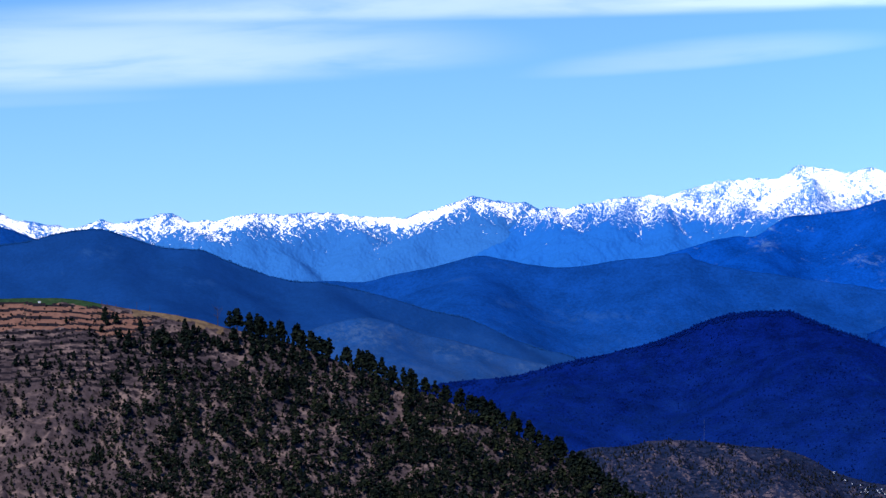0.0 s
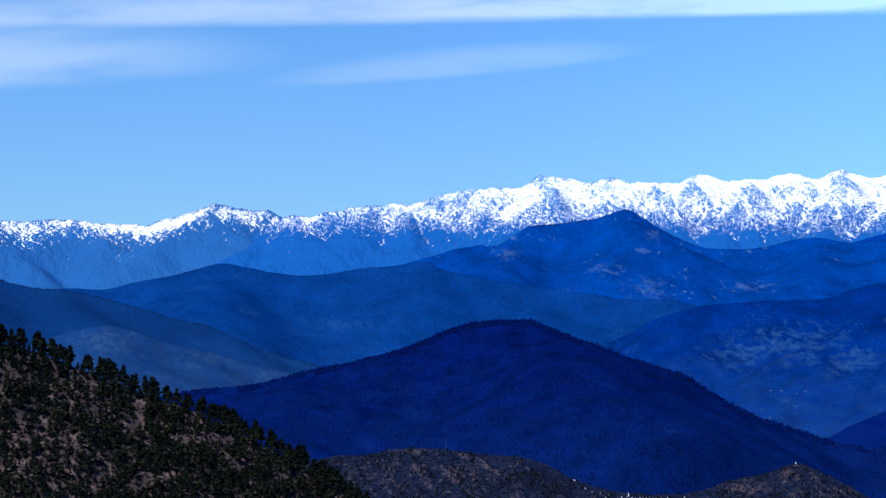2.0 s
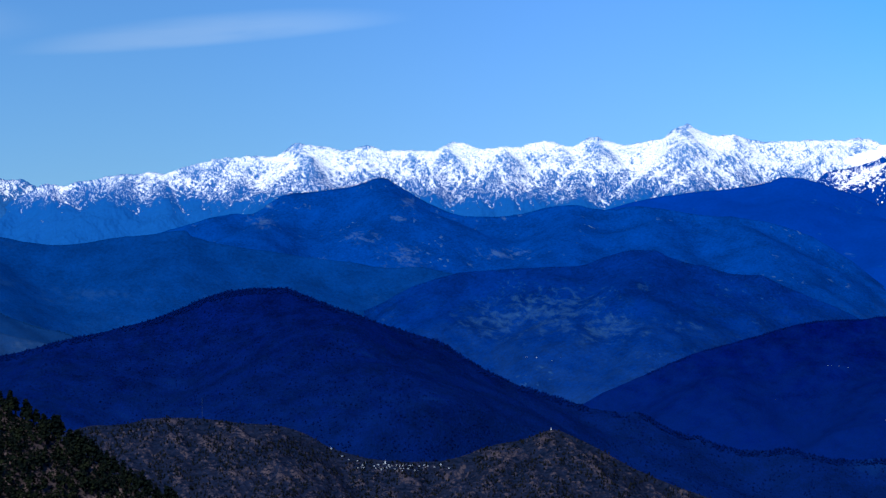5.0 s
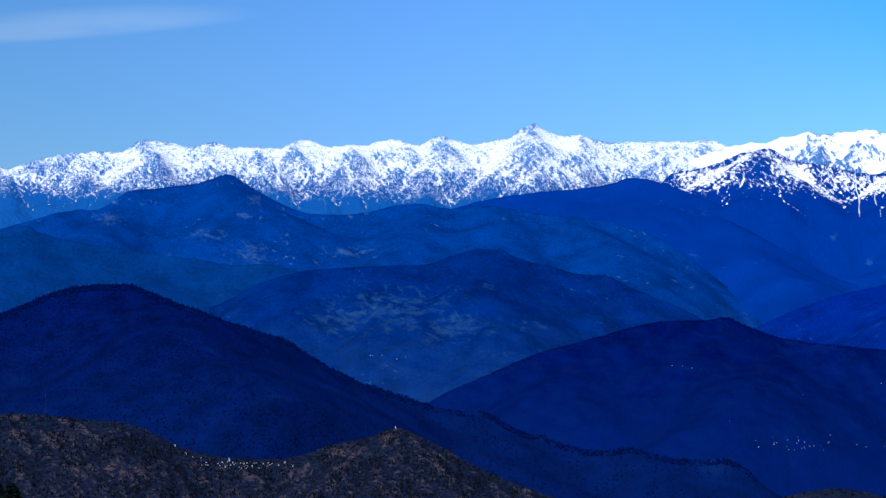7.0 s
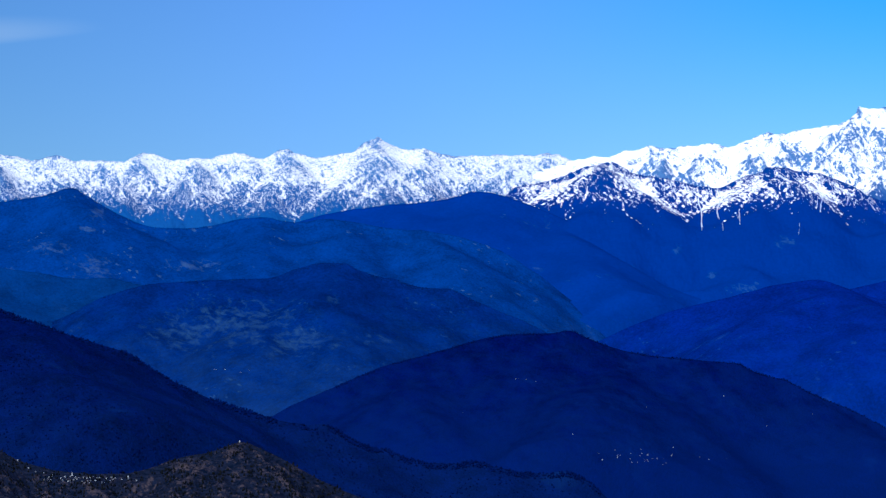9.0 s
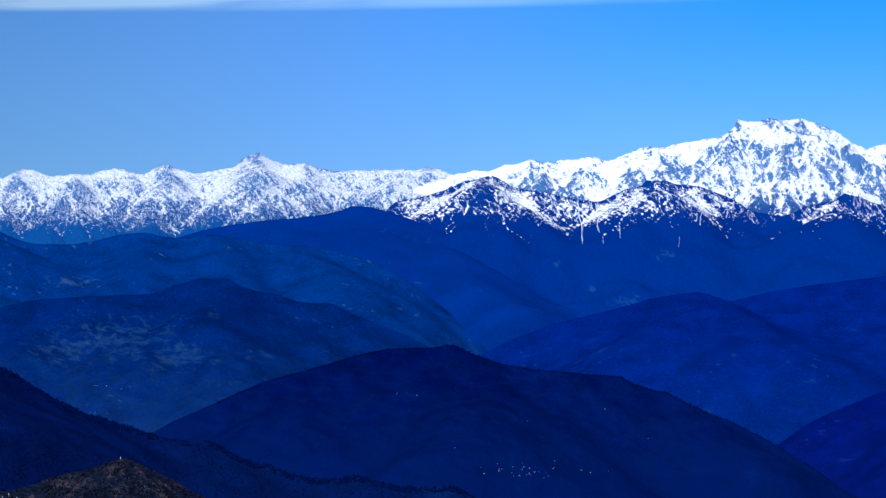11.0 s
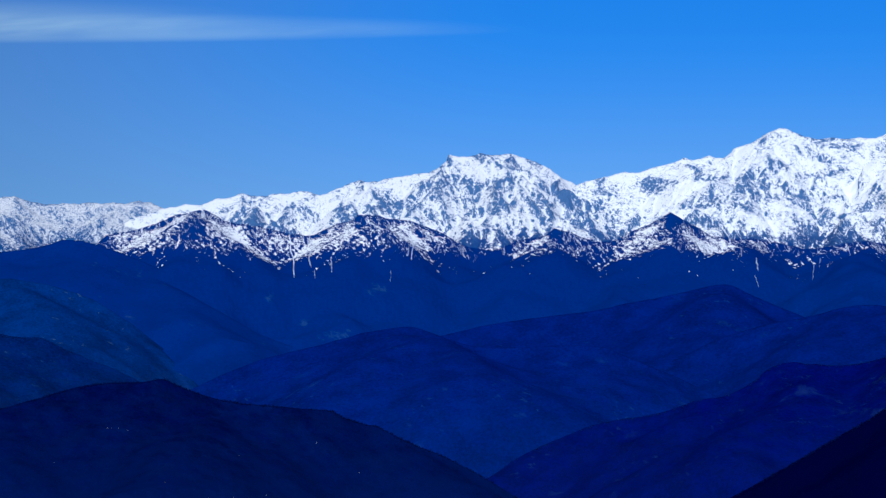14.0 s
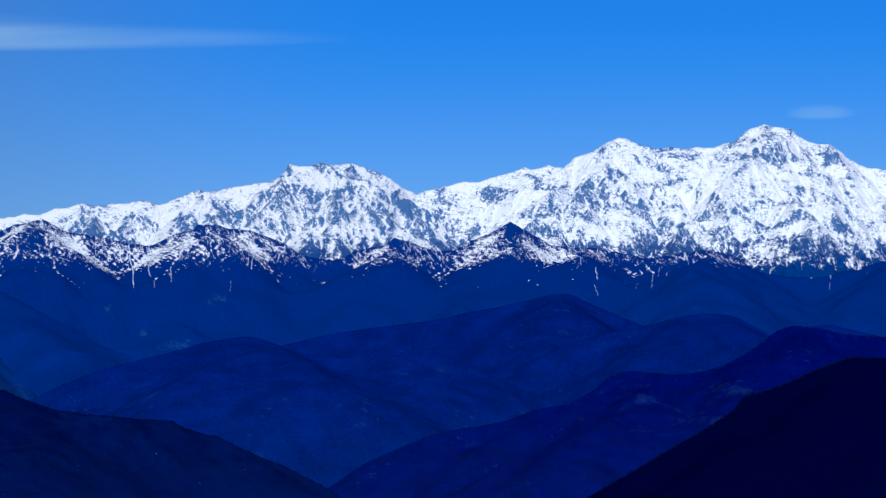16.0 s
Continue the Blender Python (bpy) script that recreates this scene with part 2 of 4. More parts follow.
# Farther woods: aerial haze is painted into these base colours as blue.
M_CONE = slope_cover("hazed_cone_wood", (0.0008, 0.0045, 0.050), (0.0032, 0.0165, 0.080), 0.0, 40, calm=1.7, hazed_fields=0.32)
M_LEFT = slope_cover("hazed_left_wood", (0.0030, 0.0200, 0.082), (0.011, 0.040, 0.115), -0.04, 60, calm=0.5)
M_SPUR = slope_cover("hazed_thin_wood", (0.0045, 0.024, 0.088), (0.028, 0.058, 0.118), 0.02, 40, calm=0.7)
M_MID = slope_cover("hazed_mid_wood", (0.0024, 0.0235, 0.114), (0.010, 0.042, 0.140), -0.03, 70, calm=0.9)
M_ROCKY = slope_cover("hazed_rocky_wood", (0.0018, 0.0265, 0.150), (0.050, 0.105, 0.215), -0.05, 60, calm=1.1, hazed_fields=0.16, flecks=0.8)
M_MIDR = slope_cover("hazed_wood_and_fields", (0.0009, 0.0137, 0.101), (0.022, 0.068, 0.158), -0.03, 60, calm=1.2, hazed_fields=0.18, flecks=0.5)
M_BAND = slope_cover("hazed_far_wood", (0.0012, 0.0235, 0.172), (0.034, 0.086, 0.21), -0.06, 80, calm=0.4, hazed_fields=0.08)
M_VILL = slope_cover("hazed_terraced_wood", (0.0004, 0.0026, 0.048), (0.0022, 0.0135, 0.098), 0.0, 45, calm=1.4, hazed_fields=0.56)
M_RIDGE = slope_cover("hazed_ridge_wood", (0.0007, 0.0122, 0.138), (0.013, 0.048, 0.190), -0.01, 60, calm=1.0, hazed_fields=0.12, flecks=0.45)
M_DEEP = slope_cover("hazed_ridge_wood_dark", (0.0004, 0.0034, 0.100), (0.012, 0.036, 0.140), -0.02, 50, calm=1.1, hazed_fields=0.12, flecks=0.45)
M_DARK = slope_cover("hazed_wood_black", (0.0003, 0.0007, 0.026), (0.0008, 0.0015, 0.034), -0.04, 50, calm=0.5)
# Aerial haze painted in: rock and wood turned blue, farther snow dimmed.
M_FOOT = snow_cover("hazed_foothill_snow", (0.0025, 0.032, 0.185), (0.0012, 0.0235, 0.172), 331, 22, -0.12, 2.2, 1.2, 0.0, 0.9, 1.5, 0.06, 1.6, 0.92)
M_SNOW_W = snow_cover("hazed_snow_rock_west", (0.020, 0.084, 0.24), (0.014, 0.070, 0.21), 0, 22, 0.06, 1.5, 1.4, 12.0, 0.7, 1.8, 0.06, 1.0, 0.64)
M_SNOW_C = snow_cover("hazed_snow_rock_central", (0.052, 0.145, 0.33), (0.008, 0.060, 0.22), 353, 40, 0.20, 1.4, 1.35, 0.0, 0.8, 2.8, 0.10, 1.9, 0.74)
M_SNOW_M = snow_cover("hazed_snow_rock_massif", (0.07, 0.165, 0.36), (0.003, 0.04, 0.20), 344, 40, 0.42, 1.7, 1.0, 0.0, 1.7, 1.5, 0.35, 1.3, 0.92)
M_SNOW_E = snow_cover("hazed_snow_rock_east", (0.07, 0.165, 0.36), (0.003, 0.04, 0.20), 338, 40, 0.60, 1.7, 0.9, 0.0, 1.7, 1.5, 0.35, 1.3)
M_PURE = plain("gully_snow", (0.80, 0.86, 0.91), 0.9, 6.0, 0.05)
M_PINE = needles("pine_needles", (0.0030, 0.0070, 0.0095), 0.5, (4.4, 2.4, 0.8))
# Distant copies of the pine needles, with blue haze painted into the colour.
M_WOODS = needles("hazed_pine_needles", (0.0010, 0.0066, 0.062), 0.3, (1.3, 1.3, 1.3))
M_WOODS_L = needles("hazed_far_needles", (0.0044, 0.030, 0.110), 0.2, (1.2, 1.2, 1.2))
M_WOODS_M = needles("hazed_ridge_needles", (0.0014, 0.020, 0.118), 0.2, (1.3, 1.3, 1.3))
M_BUSH = needles("scrub_leaves", (0.0042, 0.0068, 0.0110), 0.5, (2.4, 1.6, 0.8))
M_BARK = plain("pine_bark", (0.032, 0.025, 0.024), 0.95, 0.5, 0.3)
M_LIME = plain("limewash", (0.36, 0.39, 0.42), 0.8, 2.0, 0.3)
M_TIN = plain("tin_roof", (0.26, 0.30, 0.36), 0.6, 1.5, 0.3)
M_STEEL = plain("galvanised_steel", (0.02, 0.035, 0.07), 0.5, 2.0, 0.15)


# ---- terrain ----
def lattice(seed):
    rng = np.random.default_rng(seed)
    a = rng.uniform(0, 2 * np.pi, (256, 256))
    return np.cos(a), np.sin(a)


LAT = {}


def perlin(x, y, seed=0):
    if seed not in LAT:
        LAT[seed] = lattice(seed)
    gx, gy = LAT[seed]
    xi, yi = np.floor(x).astype(int), np.floor(y).astype(int)
    fx, fy = x - xi, y - yi
    sx, sy = fx ** 3 * (fx * (fx * 6 - 15) + 10), fy ** 3 * (fy * (fy * 6 - 15) + 10)

    def dot(i, j):
        a, b = (xi + i) & 255, (yi + j) & 255
        return gx[a, b] * (fx - i) + gy[a, b] * (fy - j)

    top = dot(0, 0) * (1 - sx) + dot(1, 0) * sx
    low = dot(0, 1) * (1 - sx) + dot(1, 1) * sx
    return 1.5 * (top * (1 - sy) + low * sy)


def fbm(x, y, octaves=5, seed=0, gain=0.5):
    out, amp = 0, 1.0
    for k in range(octaves):
        out = out + amp * perlin(x * 2 ** k + 17.3 * k, y * 2 ** k - 9.1 * k, seed + k)
        amp *= gain
    return out


def ridged(x, y, octaves=6, seed=0, gain=0.5):
    out, amp, w = 0, 1.0, 1.0
    for k in range(octaves):
        n = (1 - np.abs(perlin(x * 2 ** k + 31.7 * k, y * 2 ** k + 5.3 * k, seed + k))) ** 2
        out = out + amp * n * w
        w = np.clip(n * 1.4, 0, 1)
        amp *= gain
    return out - 1.0


def crest_line(nodes, az_, soft_):
    """Elevation of a crest between its saddles and summits: straight or eased."""
    a, e = np.array(nodes).T
    if not soft_:
        return np.interp(az_, a, e)
    d = np.diff(e) / np.diff(a)
    m = np.concatenate(([d[0]], np.where(d[1:] * d[:-1] > 0, 2 * d[1:] * d[:-1] / (d[1:] + d[:-1] + 1e-9 * np.sign(d[1:] + d[:-1] + 1e-12)), 0), [d[-1]]))
    k = np.clip(np.searchsorted(a, az_) - 1, 0, len(a) - 2)
    h = a[k + 1] - a[k]
    s = np.clip((az_ - a[k]) / h, 0, 1)
    return e[k] * (1 + 2 * s) * (1 - s) ** 2 + m[k] * h * s * (1 - s) ** 2 + e[k + 1] * s * s * (3 - 2 * s) + m[k + 1] * h * s * s * (s - 1)


def sheet(name, x, y, z, mats, pick=None):
    """A mesh object over a grid of places."""
    n, m = x.shape
    co = np.stack((x, y, z), -1).reshape(-1, 3)
    i = np.arange(n * m).reshape(n, m)
    quads = np.stack((i[:-1, :-1], i[1:, :-1], i[1:, 1:], i[:-1, 1:]), -1).reshape(-1, 4)
    me = bpy.data.meshes.new(name)
    me.vertices.add(len(co))
    me.vertices.foreach_set("co", co.ravel())
    me.loops.add(quads.size)
    me.loops.foreach_set("vertex_index", quads.ravel())
    me.polygons.add(len(quads))
    me.polygons.foreach_set("loop_start", np.arange(0, quads.size, 4))
    for mt in mats:
        me.materials.append(mt)
    if pick is not None:
        me.polygons.foreach_set("material_index", pick.ravel().astype(np.int32))
    me.polygons.foreach_set("use_smooth", np.ones(len(quads), bool))
    me.update(calc_edges=True)
    me.validate()
    return new(name, me)


class Range:
    """A hill or mountain chain: a crest, a front slope towards the valley cut into branching spurs and gullies, and a plain back slope.
    net: spacing of the spurs in metres, their fall and the fall of their flanks in degrees, and how far the spurs are rounded.
    leads: named spurs of their own, as (azimuth, elevation) from the crest down."""

    def __init__(self, nodes, far, slope, cols, rows, seed, gully, bumps, jag=0.0, soft_=True, mellow=0.45, fade=5.0, dense=None, spines=0.0, terraces=None, net=None, leads=()):
        a0, a1 = nodes[0][0], nodes[-1][0]
        self.far, self.seed = far, seed
        self.az = np.linspace(a0, a1, cols)
        e = crest_line(nodes, self.az, soft_)
        teeth = far * np.radians(jag) * fbm(self.az * 2.2, self.az * 0 + seed, 6, seed, 0.58)
        zc = np.maximum(EYE + far * np.tan(np.radians(e)), 2.0)
        span = max(3, int((2.2 if net else mellow) * cols / (a1 - a0)))
        ker = np.exp(-np.linspace(-2.5, 2.5, 2 * span + 1) ** 2)
        body = np.convolve(np.pad(zc, span, mode="edge"), ker / ker.sum(), mode="valid")
        deep = body / math.tan(radians(slope)) + 20
        u = np.concatenate((-np.array([0.5, 0.3, 0.15, 0.06, 0.015]), [0.0], np.linspace(0, 1, rows + 1)[1:] ** 1.35 if dense is None else np.append(np.linspace(0, dense, rows + 1)[1:], np.linspace(dense, 1, 10 if net else 26)[1:])))
        U = u[:, None]
        self.r = far - deep[None] * U
        A = np.radians(self.az)[None] + 0 * U
        arc, run = A * far, self.r
        self.cell = far * math.radians((a1 - a0) / (cols - 1))
        self.spine = None
        if net:
            z = self.carve(zc, teeth, e, U, arc, deep, net, leads, bumps, gully, spines)
        else:
            z = np.where(U >= 0, (body[None] + 5) * np.clip(1 - U, 0, 1) - 5 + (zc - body)[None] * np.exp(-np.abs(U) * fade), zc[None] + deep[None] * U * 0.9)
            z = z + teeth[None] * np.exp(-np.abs(U) * 90)
            env = np.clip(np.maximum(U, 0) * 7, 0, 1) ** 0.8 * np.clip((1 - U) * 3, 0, 1)
            warp = 0.35 * fbm(arc / gully, run / gully, 2, seed + 40)
            z = z + env * bumps * ridged(arc / gully + warp, run / (gully * 1.3) + warp, 6, seed + 11, 0.44)
            z = z + np.clip(np.abs(U) * 30, 0, 1) * bumps * 0.12 * fbm(arc / (gully * 0.12), run / (gully * 0.12), 4, seed + 23)
        if terraces is not None:
            even = (body + 5)[None] * np.clip(1 - U, 0, 1) - 5 + (zc - body)[None] * np.exp(-np.abs(U) * fade) + env * bumps * 0.5 * fbm(arc / gully, run / gully, 2, seed + 60)
            z = terraces(A, self.r, z, even, U)
        self.z = z
        self.x, self.y = self.r * np.sin(A), self.r * np.cos(A)
        self.crest_row = 5

    def spurs(self, zc, net, leads, deep):
        """The ridges that run down from the crest, each with side ridges: straight pieces from (x, y, height) to (x, y, height), y in front of the crest."""
        spacing, fall = net[:2]
        rng = random.Random(self.seed)
        X = np.radians(self.az) * self.far
        g = math.tan(radians(fall))
        pieces = []

        def grow(x, y, h, heading, length, level):
            step = length / max(3, round(length / (spacing * (0.16, 0.10, 0.07)[level])))
            aim, gone, side = heading, 0.0, rng.choice((-1, 1))
            while gone < length and h > 0:
                heading += 0.5 * (aim - heading) + rng.uniform(-0.45, 0.45)
                nx, ny = x + math.sin(heading) * step, y + math.cos(heading) * step
                nh = h - step * g * (0.9 + 0.25 * level) * rng.choice((0.15, 0.6, 1.0, 1.3, 1.9))
                pieces.append((x, y, h, nx, ny, nh, spacing * (1.3, 0.75, 0.45)[level]))
                x, y, h, gone = nx, ny, nh, gone + step
                if level < 2 and gone > spacing * 0.08 and rng.random() < 0.75:
                    side = -side
                    grow(x, y, h - 0.3, heading + side * rng.uniform(0.6, 1.15), length * rng.uniform(0.22, 0.42) * (1.2 - 0.5 * gone / length), level + 1)

        for path in leads:
            pts = []
            for k, (a, ev) in enumerate(path):
                te = math.tan(radians(ev))
                h0 = pts[0][2] if pts else np.interp(a, self.az, zc)
                y = (h0 - EYE - self.far * te) / (g - te) if pts else 0.0
                pts.append((radians(a) * self.far, max(y, 0.0), h0 - g * max(y, 0.0)))
            for p, q in zip(pts, pts[1:]):
                pieces.append((*p, *q, spacing * 1.3))
                length = math.hypot(q[0] - p[0], q[1] - p[1])
                for k in range(max(1, int(length / (spacing * 0.35)))):
                    f, aim = rng.random(), math.atan2(q[0] - p[0], q[1] - p[1])
                    grow(*(p[i] + f * (q[i] - p[i]) - (0.3 if i == 2 else 0.0) for i in range(3)), aim + rng.choice((-1, 1)) * rng.uniform(0.6, 1.1), spacing * rng.uniform(0.3, 0.7), 1)
        x = X[0] + spacing * 0.3
        while x < X[-1]:
            c = np.nonzero(np.abs(X - x) < spacing * 0.3)[0]
            c = c[np.argmax(zc[c] - 0.12 * np.abs(X[c] - x))]
            grow(X[c], 0.0, zc[c], rng.uniform(-0.55, 0.55), deep[c] * rng.uniform(0.55, 0.95), 0)
            x += spacing * rng.uniform(0.55, 1.25)
        return pieces

    def carve(self, zc, teeth, e, U, arc, deep, net, leads, bumps, gully, share):
        spacing, _, flank, rounded = net
        Y = deep[None] * U
        X, seed = arc[0], self.seed
        bend = 0.10 * spacing * np.clip(Y / (0.3 * spacing), 0, 1)
        wx = arc + bend * fbm(arc / (0.5 * spacing), Y / (0.5 * spacing), 3, seed + 71)
        wy = Y + bend * fbm(arc / (0.5 * spacing), Y / (0.5 * spacing), 3, seed + 81)
        k = math.tan(radians(flank))
        front = zc[None] - np.maximum(Y, 0) * k * 1.25
        z = np.maximum(front, -30.0)
        rows_y = Y[5:, len(X) // 2]
        for x0, y0, h0, x1, y1, h1, wide in self.spurs(zc, net, leads, deep):
            lo, hi = np.searchsorted(X, (min(x0, x1) - wide, max(x0, x1) + wide))
            up, dn = np.searchsorted(rows_y, (min(y0, y1) * 0.9 - wide, max(y0, y1) * 1.1 + wide))
            if hi - lo < 2 or dn - up < 1:
                continue
            at = (slice(5 + up, 5 + dn), slice(lo, hi))
            px, py = wx[at] - x0, wy[at] - y0
            dx, dy = x1 - x0, y1 - y0
            f = np.clip((px * dx + py * dy) / (dx * dx + dy * dy), 0, 1)
            px -= f * dx
            py -= f * dy
            z[at] = np.maximum(z[at], h0 + f * (h1 - h0) - k * np.sqrt(px * px + py * py))
        span = max(3, int(0.35 * spacing / self.cell))
        ker = np.exp(-np.linspace(-2.5, 2.5, 2 * span + 1) ** 2)
        bulk = np.convolve(np.pad(zc, span, mode="edge"), ker / ker.sum(), mode="valid")
        even = bulk[None] * np.clip(1 - U, 0, 1) ** 1.1 - 0.16 * spacing * np.clip(U * 6, 0, 1)
        z = np.maximum(z, even)
        for _ in range(int(rounded)):
            soft_z = z.copy()
            soft_z[6:-1] = 0.5 * z[6:-1] + 0.25 * (z[5:-2] + z[7:])
            for d in (1, 2, 4):
                soft_z = 0.5 * soft_z + 0.25 * (np.roll(soft_z, d, 1) + np.roll(soft_z, -d, 1))
            keep = np.clip(U * 25, 0, 1)
            z = z * (1 - keep) + soft_z * keep
        env = np.clip(np.maximum(U, 0) * 16, 0, 1)
        warp = 0.4 * fbm(arc / gully, Y / gully, 2, seed + 40)
        z = z + env * bumps * (ridged(arc / gully + warp, Y / (gully * 1.4) + warp, 5, seed + 11, 0.5) + 0.35 * fbm(arc / (gully * 0.2), Y / (gully * 0.25), 4, seed + 23, 0.6))
        if share:
            z, self.spine = self.erode(z, U, self.r, share, self.cell, seed)
        roof = EYE + self.r * np.tan(np.radians(e))[None] - 0.02 * np.maximum(Y, 0)
        over = np.where(U > 0, np.maximum(z - roof, 0), 0)
        z = z - over
        low = np.clip((U - 0.75) / 0.25, 0, 1)
        z = z * (1 - low) - 6.0 * low
        z = np.where(U >= 0, z, zc[None] + Y * 0.9)
        return z + teeth[None] * np.exp(-np.abs(U) * 90)

    def erode(self, z, U, run, share, cell, seed):
        """Running water cuts branching gullies down the front slope and leaves sharp ribs between them."""
        k = 5
        h = z[k:] + np.clip(U[k:] * 10, 0, 1) * 0.5 * np.random.default_rng(seed).standard_normal(z[k:].shape)
        hold = np.clip(U[k:] * 20, 0, 1) * np.clip(np.minimum(np.arange(z.shape[1]), np.arange(z.shape[1])[::-1]) / 25.0, 0, 1)[None]
        n, w = h.shape
        shifts = np.arange(-4, 5)
        cols_ = np.arange(w)
        for turn in range(2):
            flow_ = np.ones((n, w))
            for i in range(n - 1):
                near_ = np.stack([np.roll(h[i + 1], -d) + 0.10 * abs(d) for d in shifts])
                to = np.clip(cols_ + shifts[np.argmin(near_, 0)], 0, w - 1)
                np.add.at(flow_[i + 1], to, flow_[i])
            g = np.minimum(np.log(flow_), 6.0)
            g = 0.5 * g + 0.25 * (np.roll(g, 1, 1) + np.roll(g, -1, 1))
            h = h - max(share, 0.2) * g * hold
            for _ in range(6):
                low = np.minimum(np.minimum(np.roll(h, 1, 1), np.roll(h, -1, 1)) + 1.0 * cell, h)
                h = h * (1 - hold) + low * hold
        wet = np.clip(g / 5.0, 0, 1)
        for _ in range(2):
            wet = 0.4 * wet + 0.3 * (np.roll(wet, 1, 1) + np.roll(wet, -1, 1))
        side = (np.roll(h, -2, 1) - np.roll(h, 2, 1)) / (4 * cell)
        fall = np.gradient(h, axis=0) / np.minimum(np.gradient(run[k:], axis=0), -0.01)
        ridge = sum(h - 0.5 * (np.roll(h, d, 1) + np.roll(h, -d, 1)) for d in (3, 7)) / (10 * cell)
        rock = 0.6 * np.hypot(side, fall) + 0.9 * ridge - 1.5 * wet
        rock = np.clip((rock - np.median(rock)) / (2.5 * rock[: n // 2].std()), -1, 1)
        return np.concatenate((z[:k], z[k:] + (1.0 if share > 0.3 else 0.35) * (h - z[k:]))), np.concatenate((np.repeat(rock[:1], k, 0), rock))

    def mesh(self, name, mats, pick=None, fields=()):
        """The object; fields: open ground, as azimuth, elevation and half sizes in degrees."""
        self.ob = sheet(name, self.x, self.y, self.z, mats, pick)
        top = self.z[self.crest_row][None]
        self.ob.data.attributes.new("below_crest", "FLOAT", "POINT").data.foreach_set("value", (top - self.z).ravel())
        if self.spine is not None:
            self.ob.data.attributes.new("spine", "FLOAT", "POINT").data.foreach_set("value", self.spine.ravel())
        if fields:
            e = np.degrees(np.arctan2(self.z - EYE, self.r))
            v = np.zeros(e.shape)
            for a0, e0, wa, we in fields:
                v = np.maximum(v, np.clip(1.0 - 0.8 * np.sqrt(((self.az[None] - a0) / wa) ** 2 + ((e - e0) / we) ** 2), 0, 1))
            self.ob.data.attributes.new("open_ground", "FLOAT", "POINT").data.foreach_set("value", v.ravel())
        return self.ob

    def spot(self, a, e):
        """The place on the front slope in the direction a, e (degrees)."""
        f = np.clip((a - self.az[0]) / (self.az[-1] - self.az[0]) * (len(self.az) - 1), 0, len(self.az) - 1.001)
        c = int(f)
        f -= c
        k = self.crest_row
        r = self.r[k:, c] * (1 - f) + self.r[k:, c + 1] * f
        z = self.z[k:, c] * (1 - f) + self.z[k:, c + 1] * f
        ev = np.degrees(np.arctan2(z - EYE, r))
        below = np.nonzero(ev < e)[0]
        j = below[0] if len(below) else len(ev) - 1
        if j == 0:
            rr, zz = r[0], z[0]
        else:
            g = (ev[j - 1] - e) / max(ev[j - 1] - ev[j], 1e-6)
            rr, zz = r[j - 1] + g * (r[j] - r[j - 1]), z[j - 1] + g * (z[j] - z[j - 1])
        return Vector((rr * math.sin(radians(a)), rr * math.cos(radians(a)), zz))


# valley floor: one sheet to the horizon, rising to the knoll under the camera
def build_ground():
    rad = np.concatenate(([0.0], np.geomspace(2, 1100, 60), np.linspace(1150, 9000, 40)))
    ang = np.linspace(0, 2 * np.pi, 181)
    Rr, An = np.meshgrid(rad, ang, indexing="ij")
    x, y = Rr * np.sin(An), Rr * np.cos(An)
    z = (EYE - 1.6) * np.clip(1 - Rr / 620, 0, 1) ** 1.15 + 6 * fbm(x / 300, y / 300, 4, 77) * np.clip((Rr - 30) / 500, 0, 1)
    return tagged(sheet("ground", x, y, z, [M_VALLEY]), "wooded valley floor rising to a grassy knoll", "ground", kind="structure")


build_ground()

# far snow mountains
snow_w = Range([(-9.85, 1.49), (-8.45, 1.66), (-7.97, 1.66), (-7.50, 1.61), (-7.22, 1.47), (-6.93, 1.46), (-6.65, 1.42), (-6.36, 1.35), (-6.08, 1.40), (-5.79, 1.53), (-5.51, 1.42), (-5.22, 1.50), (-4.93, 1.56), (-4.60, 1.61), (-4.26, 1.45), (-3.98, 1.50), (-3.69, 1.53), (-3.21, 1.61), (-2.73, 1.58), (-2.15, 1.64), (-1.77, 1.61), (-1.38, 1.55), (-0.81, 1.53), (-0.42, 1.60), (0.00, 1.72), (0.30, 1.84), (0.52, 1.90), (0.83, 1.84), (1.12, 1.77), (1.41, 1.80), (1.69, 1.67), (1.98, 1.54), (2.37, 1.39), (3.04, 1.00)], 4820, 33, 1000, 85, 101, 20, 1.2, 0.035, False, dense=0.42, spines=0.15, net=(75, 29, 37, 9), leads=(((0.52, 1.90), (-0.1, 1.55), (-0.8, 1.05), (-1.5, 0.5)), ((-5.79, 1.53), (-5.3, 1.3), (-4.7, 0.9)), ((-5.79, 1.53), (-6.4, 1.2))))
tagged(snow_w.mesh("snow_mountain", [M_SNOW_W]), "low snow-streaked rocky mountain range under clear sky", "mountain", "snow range")
